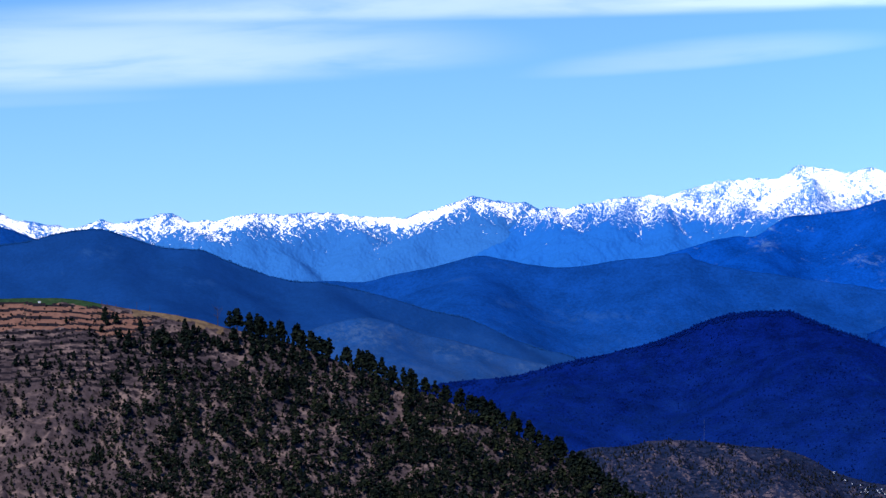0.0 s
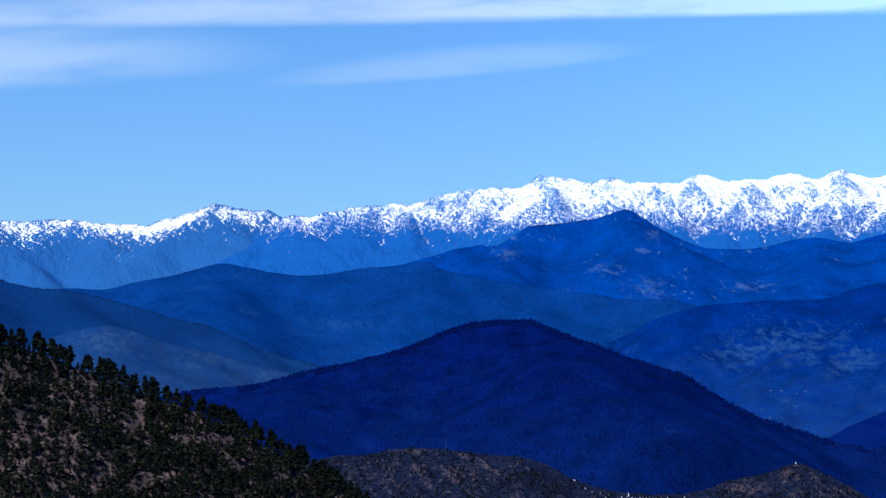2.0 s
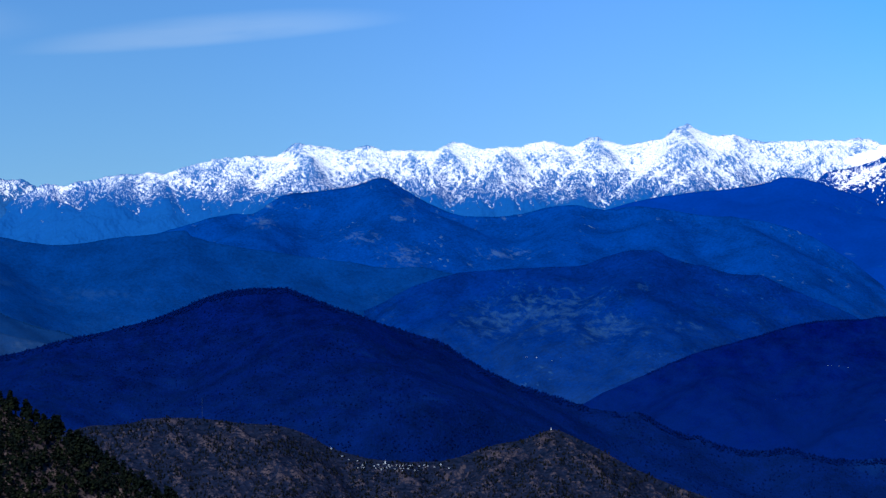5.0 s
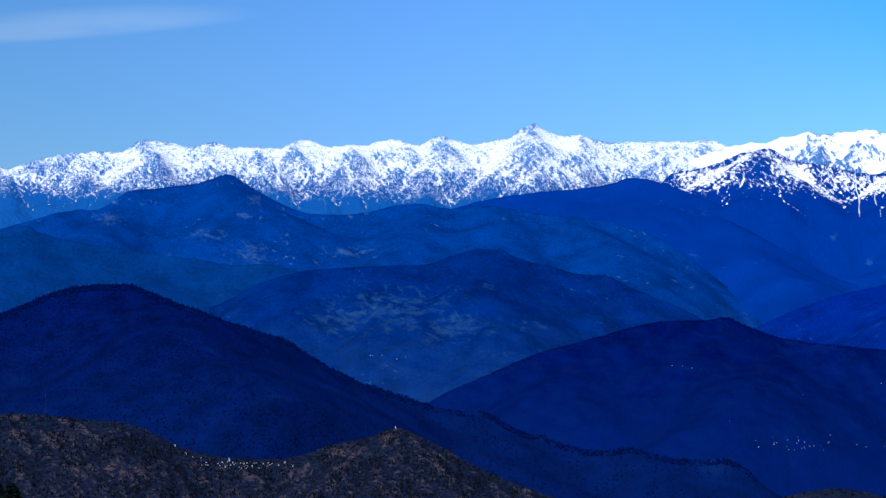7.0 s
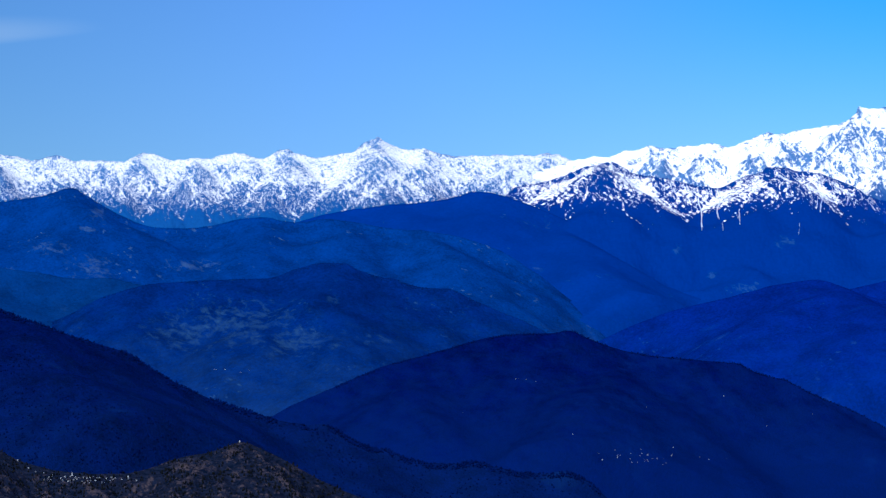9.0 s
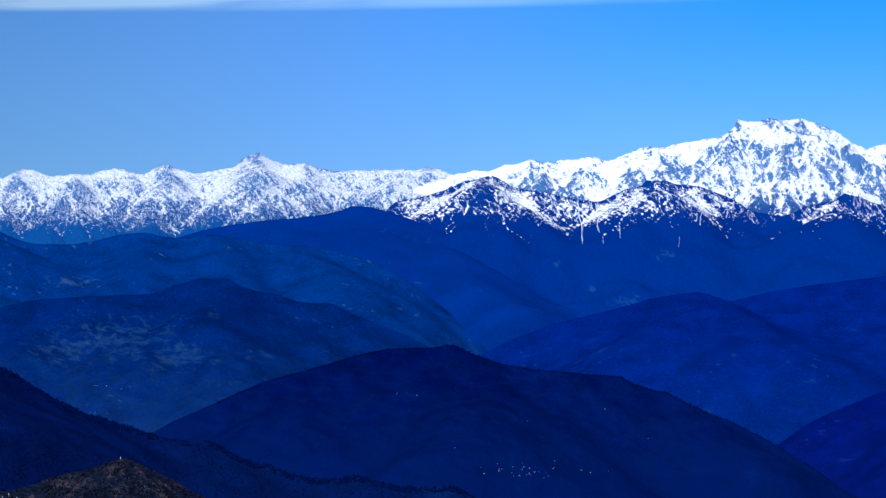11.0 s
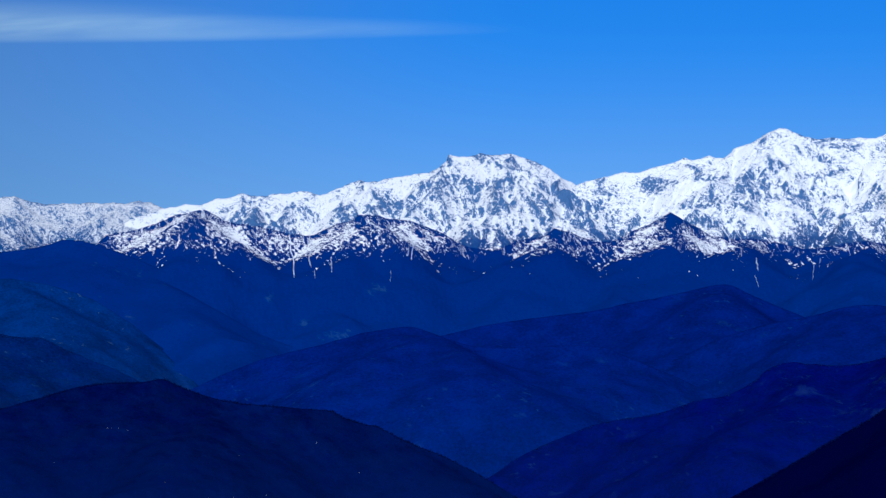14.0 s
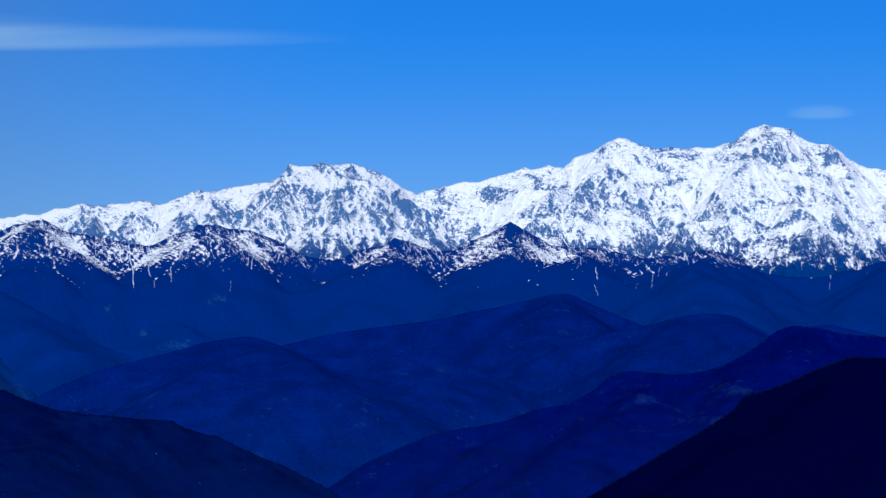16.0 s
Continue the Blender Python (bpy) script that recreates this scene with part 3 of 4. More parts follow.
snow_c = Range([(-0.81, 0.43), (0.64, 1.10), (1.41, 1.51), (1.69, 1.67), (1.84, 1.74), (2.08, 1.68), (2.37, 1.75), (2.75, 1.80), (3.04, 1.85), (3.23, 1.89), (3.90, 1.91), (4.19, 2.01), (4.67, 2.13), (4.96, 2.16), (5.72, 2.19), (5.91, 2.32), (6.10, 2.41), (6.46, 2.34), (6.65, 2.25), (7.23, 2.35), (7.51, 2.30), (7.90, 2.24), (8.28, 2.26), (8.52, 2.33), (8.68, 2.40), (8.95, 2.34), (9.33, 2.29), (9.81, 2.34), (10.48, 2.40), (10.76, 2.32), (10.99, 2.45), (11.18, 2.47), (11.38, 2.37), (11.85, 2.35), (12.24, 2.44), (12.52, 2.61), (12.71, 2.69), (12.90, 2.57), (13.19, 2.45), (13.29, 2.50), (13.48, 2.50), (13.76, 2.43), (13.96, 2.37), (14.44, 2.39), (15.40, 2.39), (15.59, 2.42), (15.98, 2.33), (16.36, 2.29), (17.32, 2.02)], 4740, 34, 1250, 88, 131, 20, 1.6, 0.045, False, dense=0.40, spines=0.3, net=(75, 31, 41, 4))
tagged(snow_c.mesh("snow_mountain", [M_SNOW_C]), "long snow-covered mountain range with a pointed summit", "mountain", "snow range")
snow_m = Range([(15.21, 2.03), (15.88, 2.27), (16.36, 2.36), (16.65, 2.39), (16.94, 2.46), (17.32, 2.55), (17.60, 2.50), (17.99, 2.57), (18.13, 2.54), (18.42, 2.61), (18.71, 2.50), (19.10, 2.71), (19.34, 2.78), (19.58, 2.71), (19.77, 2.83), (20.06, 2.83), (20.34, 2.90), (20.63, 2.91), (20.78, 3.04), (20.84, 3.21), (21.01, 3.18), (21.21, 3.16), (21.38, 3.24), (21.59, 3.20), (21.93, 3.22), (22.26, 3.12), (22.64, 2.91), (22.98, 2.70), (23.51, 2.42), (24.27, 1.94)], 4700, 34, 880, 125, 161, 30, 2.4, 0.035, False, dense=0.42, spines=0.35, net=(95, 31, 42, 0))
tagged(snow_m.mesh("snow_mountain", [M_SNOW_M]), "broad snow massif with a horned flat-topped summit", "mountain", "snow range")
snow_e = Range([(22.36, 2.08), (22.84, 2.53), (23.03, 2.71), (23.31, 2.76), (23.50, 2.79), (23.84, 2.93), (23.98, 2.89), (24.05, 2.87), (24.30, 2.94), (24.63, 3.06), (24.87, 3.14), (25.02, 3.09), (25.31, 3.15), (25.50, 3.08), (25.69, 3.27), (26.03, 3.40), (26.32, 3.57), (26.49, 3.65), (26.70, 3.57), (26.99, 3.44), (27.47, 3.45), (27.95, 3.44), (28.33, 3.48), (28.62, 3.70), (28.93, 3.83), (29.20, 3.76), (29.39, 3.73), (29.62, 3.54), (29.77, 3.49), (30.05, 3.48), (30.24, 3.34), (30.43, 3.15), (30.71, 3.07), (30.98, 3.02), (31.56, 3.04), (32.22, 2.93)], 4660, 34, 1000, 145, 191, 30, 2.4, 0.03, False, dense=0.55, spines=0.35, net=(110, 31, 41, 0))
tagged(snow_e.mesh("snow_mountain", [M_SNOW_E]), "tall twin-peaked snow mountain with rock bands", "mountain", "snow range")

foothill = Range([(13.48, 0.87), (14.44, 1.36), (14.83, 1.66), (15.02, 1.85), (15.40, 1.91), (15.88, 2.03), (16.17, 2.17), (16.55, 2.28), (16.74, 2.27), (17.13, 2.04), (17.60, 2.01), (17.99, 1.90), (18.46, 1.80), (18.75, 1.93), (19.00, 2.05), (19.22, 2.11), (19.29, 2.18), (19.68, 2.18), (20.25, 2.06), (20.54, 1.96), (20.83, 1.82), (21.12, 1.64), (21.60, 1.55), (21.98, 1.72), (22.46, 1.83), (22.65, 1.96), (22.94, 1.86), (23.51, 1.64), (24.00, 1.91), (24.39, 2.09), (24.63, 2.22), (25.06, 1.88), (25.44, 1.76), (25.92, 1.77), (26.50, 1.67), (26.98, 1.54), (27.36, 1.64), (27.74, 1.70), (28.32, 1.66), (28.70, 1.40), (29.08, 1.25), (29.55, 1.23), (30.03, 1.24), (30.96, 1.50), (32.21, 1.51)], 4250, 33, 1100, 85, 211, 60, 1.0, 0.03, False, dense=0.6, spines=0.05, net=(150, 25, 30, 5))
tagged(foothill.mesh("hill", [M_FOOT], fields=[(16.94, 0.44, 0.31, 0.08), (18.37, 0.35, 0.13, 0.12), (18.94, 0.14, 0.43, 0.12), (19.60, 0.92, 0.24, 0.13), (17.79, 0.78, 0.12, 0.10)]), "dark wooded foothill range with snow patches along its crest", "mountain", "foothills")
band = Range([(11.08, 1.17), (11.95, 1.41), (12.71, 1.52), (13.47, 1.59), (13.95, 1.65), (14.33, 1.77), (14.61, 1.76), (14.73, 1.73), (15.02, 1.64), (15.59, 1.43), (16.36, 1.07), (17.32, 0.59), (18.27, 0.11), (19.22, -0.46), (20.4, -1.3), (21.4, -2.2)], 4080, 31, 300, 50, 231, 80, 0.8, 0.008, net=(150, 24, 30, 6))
tagged(band.mesh("hill", [M_BAND], fields=[(15.40, 0.32, 0.15, 0.25), (15.31, 0.06, 0.10, 0.29)]), "smooth haze-blue wooded ridge below the snow range", "mountain", "foothills")

# wooded middle ranges, blue with painted-in haze
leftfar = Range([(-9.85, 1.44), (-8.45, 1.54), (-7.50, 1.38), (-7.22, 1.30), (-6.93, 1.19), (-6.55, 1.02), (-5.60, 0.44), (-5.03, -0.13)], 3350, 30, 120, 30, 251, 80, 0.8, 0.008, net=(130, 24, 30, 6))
tagged(leftfar.mesh("hill", [M_MID]), "distant haze-blue wooded hill shoulder", "hill", "wooded hills")
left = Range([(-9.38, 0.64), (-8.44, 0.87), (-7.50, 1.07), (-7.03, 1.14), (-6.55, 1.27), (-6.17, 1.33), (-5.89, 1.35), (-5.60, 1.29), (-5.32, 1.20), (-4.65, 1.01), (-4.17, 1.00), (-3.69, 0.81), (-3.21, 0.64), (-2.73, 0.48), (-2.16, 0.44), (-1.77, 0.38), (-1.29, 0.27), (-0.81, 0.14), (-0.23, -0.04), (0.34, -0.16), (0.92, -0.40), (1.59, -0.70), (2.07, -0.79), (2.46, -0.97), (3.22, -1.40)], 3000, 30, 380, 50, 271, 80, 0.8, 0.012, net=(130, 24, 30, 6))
tagged(left.mesh("hill", [M_LEFT], fields=[(-4.17, 0.44, 0.38, 0.12), (-5.89, 0.92, 0.58, 0.12)]), "long haze-blue wooded ridge with a tree-lined crest", "hill", "wooded hills")
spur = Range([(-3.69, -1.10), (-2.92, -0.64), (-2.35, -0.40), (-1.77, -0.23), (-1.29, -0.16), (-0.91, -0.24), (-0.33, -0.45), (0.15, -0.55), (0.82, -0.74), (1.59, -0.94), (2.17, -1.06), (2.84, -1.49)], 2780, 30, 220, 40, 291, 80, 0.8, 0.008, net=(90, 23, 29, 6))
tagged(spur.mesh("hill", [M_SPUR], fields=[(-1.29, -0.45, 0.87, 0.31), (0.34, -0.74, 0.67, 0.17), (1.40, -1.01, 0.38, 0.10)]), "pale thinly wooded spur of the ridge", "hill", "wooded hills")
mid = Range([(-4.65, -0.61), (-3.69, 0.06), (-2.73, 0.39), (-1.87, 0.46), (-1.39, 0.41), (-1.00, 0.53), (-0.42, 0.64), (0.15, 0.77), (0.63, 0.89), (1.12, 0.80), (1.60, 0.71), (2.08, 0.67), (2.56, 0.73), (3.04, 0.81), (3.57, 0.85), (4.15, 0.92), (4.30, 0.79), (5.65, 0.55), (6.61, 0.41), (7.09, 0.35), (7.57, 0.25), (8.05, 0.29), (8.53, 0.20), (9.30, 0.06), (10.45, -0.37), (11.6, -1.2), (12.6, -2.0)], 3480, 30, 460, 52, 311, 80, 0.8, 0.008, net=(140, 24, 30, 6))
tagged(mid.mesh("hill", [M_MID], fields=[(2.55, -0.15, 1.15, 0.19), (1.11, 0.05, 0.58, 0.13)]), "haze-blue wooded ridge with a small pointed top", "hill", "wooded hills")
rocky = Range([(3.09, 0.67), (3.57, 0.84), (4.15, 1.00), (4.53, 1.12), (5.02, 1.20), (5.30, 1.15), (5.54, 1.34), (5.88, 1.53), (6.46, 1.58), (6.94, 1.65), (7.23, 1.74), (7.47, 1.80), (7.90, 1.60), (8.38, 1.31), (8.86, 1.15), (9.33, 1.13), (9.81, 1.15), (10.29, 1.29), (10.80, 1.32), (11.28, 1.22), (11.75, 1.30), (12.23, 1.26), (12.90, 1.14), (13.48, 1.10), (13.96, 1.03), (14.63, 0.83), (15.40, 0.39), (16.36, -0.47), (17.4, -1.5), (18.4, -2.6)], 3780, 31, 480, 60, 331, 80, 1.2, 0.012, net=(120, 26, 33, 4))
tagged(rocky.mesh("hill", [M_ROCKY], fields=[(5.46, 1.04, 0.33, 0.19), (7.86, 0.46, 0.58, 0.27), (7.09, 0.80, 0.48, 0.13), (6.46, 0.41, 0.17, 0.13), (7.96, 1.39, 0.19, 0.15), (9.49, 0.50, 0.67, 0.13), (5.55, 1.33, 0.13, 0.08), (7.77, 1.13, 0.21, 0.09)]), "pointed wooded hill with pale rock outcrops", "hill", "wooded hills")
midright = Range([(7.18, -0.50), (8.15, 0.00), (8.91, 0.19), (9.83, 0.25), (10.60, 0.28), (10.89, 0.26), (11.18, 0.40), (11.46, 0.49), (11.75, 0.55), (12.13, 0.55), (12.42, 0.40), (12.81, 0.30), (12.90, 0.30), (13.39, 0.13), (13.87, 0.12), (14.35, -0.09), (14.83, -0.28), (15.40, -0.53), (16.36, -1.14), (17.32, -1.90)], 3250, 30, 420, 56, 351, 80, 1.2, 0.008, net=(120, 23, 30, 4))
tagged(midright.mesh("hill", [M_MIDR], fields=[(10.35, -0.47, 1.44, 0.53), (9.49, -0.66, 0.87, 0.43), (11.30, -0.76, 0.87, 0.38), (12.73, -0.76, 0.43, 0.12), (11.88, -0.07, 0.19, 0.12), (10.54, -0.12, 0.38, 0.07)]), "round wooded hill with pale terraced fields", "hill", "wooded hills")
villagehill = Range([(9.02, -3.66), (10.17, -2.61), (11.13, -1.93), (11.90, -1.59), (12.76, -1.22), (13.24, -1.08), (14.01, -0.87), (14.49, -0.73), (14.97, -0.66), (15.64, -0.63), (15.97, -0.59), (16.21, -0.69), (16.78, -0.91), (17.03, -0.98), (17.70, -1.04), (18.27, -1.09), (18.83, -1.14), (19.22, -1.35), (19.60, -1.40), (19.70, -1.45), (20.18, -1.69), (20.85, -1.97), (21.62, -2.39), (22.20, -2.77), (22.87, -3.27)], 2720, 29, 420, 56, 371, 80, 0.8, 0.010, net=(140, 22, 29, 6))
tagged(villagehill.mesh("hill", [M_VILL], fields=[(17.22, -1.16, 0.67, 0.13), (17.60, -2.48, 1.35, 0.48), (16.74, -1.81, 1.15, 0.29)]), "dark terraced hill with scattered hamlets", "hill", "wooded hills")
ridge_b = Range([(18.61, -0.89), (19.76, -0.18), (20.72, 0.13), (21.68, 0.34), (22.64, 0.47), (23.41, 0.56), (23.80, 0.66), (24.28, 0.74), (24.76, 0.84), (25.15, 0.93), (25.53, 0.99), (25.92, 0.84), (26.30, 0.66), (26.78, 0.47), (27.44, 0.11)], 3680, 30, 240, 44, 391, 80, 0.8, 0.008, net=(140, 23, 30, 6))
tagged(ridge_b.mesh("hill", [M_RIDGE]), "deep haze-blue wooded hill below the snow range", "hill", "wooded hills")
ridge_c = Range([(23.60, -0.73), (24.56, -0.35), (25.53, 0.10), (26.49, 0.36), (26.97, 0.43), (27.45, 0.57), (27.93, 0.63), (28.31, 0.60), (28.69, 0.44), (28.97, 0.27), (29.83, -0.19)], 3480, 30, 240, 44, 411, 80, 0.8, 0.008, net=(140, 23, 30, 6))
tagged(ridge_c.mesh("hill", [M_RIDGE]), "deep haze-blue rounded wooded hill", "hill", "wooded hills")
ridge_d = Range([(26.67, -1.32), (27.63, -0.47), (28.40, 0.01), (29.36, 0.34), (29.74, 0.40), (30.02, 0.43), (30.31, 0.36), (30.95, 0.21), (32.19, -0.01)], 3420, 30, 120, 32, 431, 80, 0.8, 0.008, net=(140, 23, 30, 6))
tagged(ridge_d.mesh("hill", [M_RIDGE]), "small deep haze-blue hilltop behind a ridge", "hill", "wooded hills")
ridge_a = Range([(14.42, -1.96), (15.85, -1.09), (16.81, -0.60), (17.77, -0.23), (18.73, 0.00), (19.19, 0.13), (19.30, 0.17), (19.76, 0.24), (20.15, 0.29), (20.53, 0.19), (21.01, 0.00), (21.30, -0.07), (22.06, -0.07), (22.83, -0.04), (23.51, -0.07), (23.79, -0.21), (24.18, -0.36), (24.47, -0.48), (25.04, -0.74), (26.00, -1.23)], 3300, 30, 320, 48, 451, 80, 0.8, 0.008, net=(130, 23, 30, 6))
tagged(ridge_a.mesh("hill", [M_RIDGE], fields=[(22.06, -1.20, 0.13, 0.12), (23.41, -0.30, 0.19, 0.08), (20.14, -1.38, 0.08, 0.12)]), "low deep haze-blue wooded ridge with two tops", "hill", "wooded hills")
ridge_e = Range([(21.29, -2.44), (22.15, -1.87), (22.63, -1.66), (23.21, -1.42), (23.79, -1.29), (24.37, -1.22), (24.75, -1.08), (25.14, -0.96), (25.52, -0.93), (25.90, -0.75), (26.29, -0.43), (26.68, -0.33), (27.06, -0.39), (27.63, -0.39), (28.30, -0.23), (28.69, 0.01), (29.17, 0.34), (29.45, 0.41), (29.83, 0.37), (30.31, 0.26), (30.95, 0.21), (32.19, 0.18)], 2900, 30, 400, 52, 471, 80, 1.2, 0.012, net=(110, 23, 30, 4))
tagged(ridge_e.mesh("hill", [M_DEEP], fields=[(28.30, -0.66, 0.58, 0.19), (28.10, -1.16, 0.67, 0.13), (29.73, -0.02, 0.29, 0.10), (27.53, -1.18, 0.38, 0.13)]), "dark haze-blue stepped ridge with pale clearings", "hill", "wooded hills")
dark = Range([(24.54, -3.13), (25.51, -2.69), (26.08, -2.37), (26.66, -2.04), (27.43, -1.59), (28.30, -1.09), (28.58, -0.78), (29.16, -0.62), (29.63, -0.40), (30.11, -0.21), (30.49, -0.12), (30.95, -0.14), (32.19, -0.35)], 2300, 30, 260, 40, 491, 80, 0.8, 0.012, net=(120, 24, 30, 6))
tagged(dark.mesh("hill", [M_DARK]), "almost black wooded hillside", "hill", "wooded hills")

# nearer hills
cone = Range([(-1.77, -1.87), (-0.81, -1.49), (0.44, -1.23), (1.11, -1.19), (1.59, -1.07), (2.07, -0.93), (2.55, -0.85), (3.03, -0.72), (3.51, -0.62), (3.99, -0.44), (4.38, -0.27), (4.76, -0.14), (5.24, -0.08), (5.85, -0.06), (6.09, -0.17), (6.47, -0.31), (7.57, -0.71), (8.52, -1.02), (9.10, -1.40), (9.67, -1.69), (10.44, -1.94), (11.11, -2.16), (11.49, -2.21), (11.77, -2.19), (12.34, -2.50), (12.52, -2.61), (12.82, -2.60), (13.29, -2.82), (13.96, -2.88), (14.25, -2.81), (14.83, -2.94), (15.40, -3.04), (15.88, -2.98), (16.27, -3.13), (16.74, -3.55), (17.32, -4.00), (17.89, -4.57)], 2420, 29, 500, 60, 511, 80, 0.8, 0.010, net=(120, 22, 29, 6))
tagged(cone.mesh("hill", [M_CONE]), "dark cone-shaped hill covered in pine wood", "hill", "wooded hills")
brown = Range([(0.37, -2.91), (1.32, -2.63), (2.09, -2.50), (2.56, -2.38), (3.14, -2.36), (3.52, -2.27), (3.91, -2.25), (4.48, -2.28), (5.06, -2.35), (5.63, -2.39), (6.11, -2.52), (6.59, -2.77), (7.07, -2.93), (7.55, -3.01), (8.13, -3.03), (8.52, -3.01), (8.90, -2.94), (9.09, -2.84), (9.48, -2.73), (9.96, -2.64), (10.24, -2.53), (10.39, -2.49), (10.53, -2.52), (10.72, -2.60), (11.20, -2.84), (11.67, -3.11), (12.34, -3.40), (13.29, -3.76), (14.23, -4.19)], 2020, 27, 620, 100, 531, 24, 2.6, 0.012, spines=0.1, net=(60, 21, 33, 1), leads=(((10.39, -2.49), (10.05, -2.76), (9.55, -3.08)), ((10.39, -2.49), (10.80, -2.80), (11.3, -3.2)), ((3.9, -2.25), (4.7, -2.65), (5.9, -3.1))))
tagged(brown.mesh("hill", [M_BROWN], fields=[(5.25, -3.18, 0.72, 0.12), (6.06, -3.25, 0.43, 0.15), (9.57, -2.88, 0.58, 0.15), (10.24, -2.64, 0.23, 0.15), (3.91, -2.31, 0.43, 0.08), (11.29, -2.96, 0.58, 0.10), (4.67, -2.65, 0.48, 0.19)]), "brown scrub-covered hill with a saddle and a cone", "hill", "dry hills")
knoll = Range([(15.88, -4.01), (16.84, -3.65), (17.41, -3.51), (17.79, -3.46), (18.27, -3.51), (18.93, -3.71), (19.79, -4.08)], 1930, 27, 180, 40, 551, 60, 4, 0.010)
tagged(knoll.mesh("hill", [M_BROWN]), "small brown scrub-covered hilltop", "hill", "dry hills")


TERRACE, RISERS = 2.7, []


def steps(A, r, z, even, U):
    """Field terraces: level treads between low stone walls, following the contours."""
    a = np.degrees(A)
    e = np.degrees(np.arctan2(even - EYE, r))
    edge = 0.5 * fbm(a * 1.5, e * 2.0, 2, 29)
    k = np.clip((-4.35 + edge - a - 0.55 * e) / 0.35, 0, 1) * np.clip((e + 1.45 + edge * 0.4) / 0.15, 0, 1) * (U > 0)
    lines = even + 2.3 * fbm(a * 0.6, r / 80, 4, 19)
    q = lines / TERRACE
    f = q - np.floor(q)
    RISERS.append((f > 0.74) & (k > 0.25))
    st = (np.floor(q) + np.where(f < 0.66, 0.42 * f / 0.66, 0.42 + 0.58 * (f - 0.66) / 0.34)) * TERRACE
    return z * (1 - k) + (st + even - lines) * k


NEAR_CREST = [(-10.32, 0.02), (-8.44, 0.15), (-7.50, 0.17), (-6.55, 0.18), (-6.08, 0.13), (-5.60, 0.04), (-5.13, -0.03), (-4.65, -0.10), (-4.17, -0.19), (-3.74, -0.32), (-3.21, -0.45), (-2.73, -0.56), (-2.16, -0.76), (-1.58, -0.99), (-1.00, -1.21), (-0.43, -1.42), (0.15, -1.63), (0.63, -1.86), (1.11, -2.10), (1.59, -2.34), (2.07, -2.64), (2.55, -2.95), (3.03, -3.28), (3.98, -3.88), (4.93, -4.55)]
near = Range(NEAR_CREST, 1500, 32, 640, 200, 571, 48, 5, 0.008, dense=0.42, terraces=steps)
ev = np.degrees(np.arctan2(near.z - EYE, near.r))
fa, fe = np.broadcast_to(near.az[None], near.z.shape)[:-1, :-1], ev[:-1, :-1]
rise = (near.z[:-1, :-1] - near.z[1:, :-1]) / np.maximum(near.r[:-1, :-1] - near.r[1:, :-1], 0.01)
pick = np.zeros(fa.shape, int)
wob = 0.07 * fbm(fa * 3, fe * 6, 3, 3)
drop = crest_line(NEAR_CREST, near.az, True)[None, :-1] - fe
pick[(fa < -5.1 + wob * 5) & (drop < 0.52 + wob) & (drop > 0.08)] = 1
pick[(fa > -5.3) & (fa < -3.75) & (drop < 0.09 + wob)] = 4
pick[(fa < -5.75 + wob * 3) & (drop < 0.075 + wob * 0.4)] = 3
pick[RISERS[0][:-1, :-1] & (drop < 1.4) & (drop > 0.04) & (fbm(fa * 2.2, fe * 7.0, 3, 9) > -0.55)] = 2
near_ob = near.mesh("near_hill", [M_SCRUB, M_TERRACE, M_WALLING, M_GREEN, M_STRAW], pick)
tagged(near_ob, "dry brown hillside with terraced fields and pines", "hill", "dry hills")


# ---- vegetation ----
def part(name, bm, mat, parent=None, label=""):
    me = bpy.data.meshes.new(name)
    bm.to_mesh(me)
    bm.free()
    me.materials.append(mat)
    ob = new(name, me)
    ob.parent = parent
    return tagged(ob, label) if label else ob


def tube(bm, pts, radii, sides=6):
    """A tapered round bar along points."""
    rings = []
    for i, (p, r) in enumerate(zip(pts, radii)):
        d = (Vector(pts[min(i + 1, len(pts) - 1)]) - Vector(pts[max(i - 1, 0)])).normalized()
        q = d.to_track_quat("Z", "Y")
        rings.append([bm.verts.new(Vector(p) + q @ Vector((r * math.cos(2 * math.pi * k / sides), r * math.sin(2 * math.pi * k / sides), 0))) for k in range(sides)])
    for a, b in zip(rings, rings[1:]):
        for k in range(sides):
            bm.faces.new((a[k], a[(k + 1) % sides], b[(k + 1) % sides], b[k]))
    bm.faces.new(rings[-1])
    return bm


def tuft(bm, rng, c, size, n, flat=0.7):
    """A clump of needle sprays round a point, with gaps between them."""
    for _ in range(n):
        d = Vector((rng.gauss(0, 1), rng.gauss(0, 1), rng.gauss(0, 0.8))).normalized()
        p = Vector(c) + Vector((d.x, d.y, d.z * flat)) * size * rng.uniform(0.35, 1.0)
        s = size * rng.uniform(0.42, 0.72)
        q = (d + Vector((rng.uniform(-0.7, 0.7), rng.uniform(-0.7, 0.7), rng.uniform(0, 0.8)))).to_track_quat("Z", "Y")
        vs = [bm.verts.new(p + q @ Vector((x * s, y * s, z * s))) for x, y, z in ((-1, -0.5, -0.15), (0.2, -0.9, 0.1), (1, 0.3, -0.2), (-0.2, 0.9, 0.12))]
        bm.faces.new(vs)


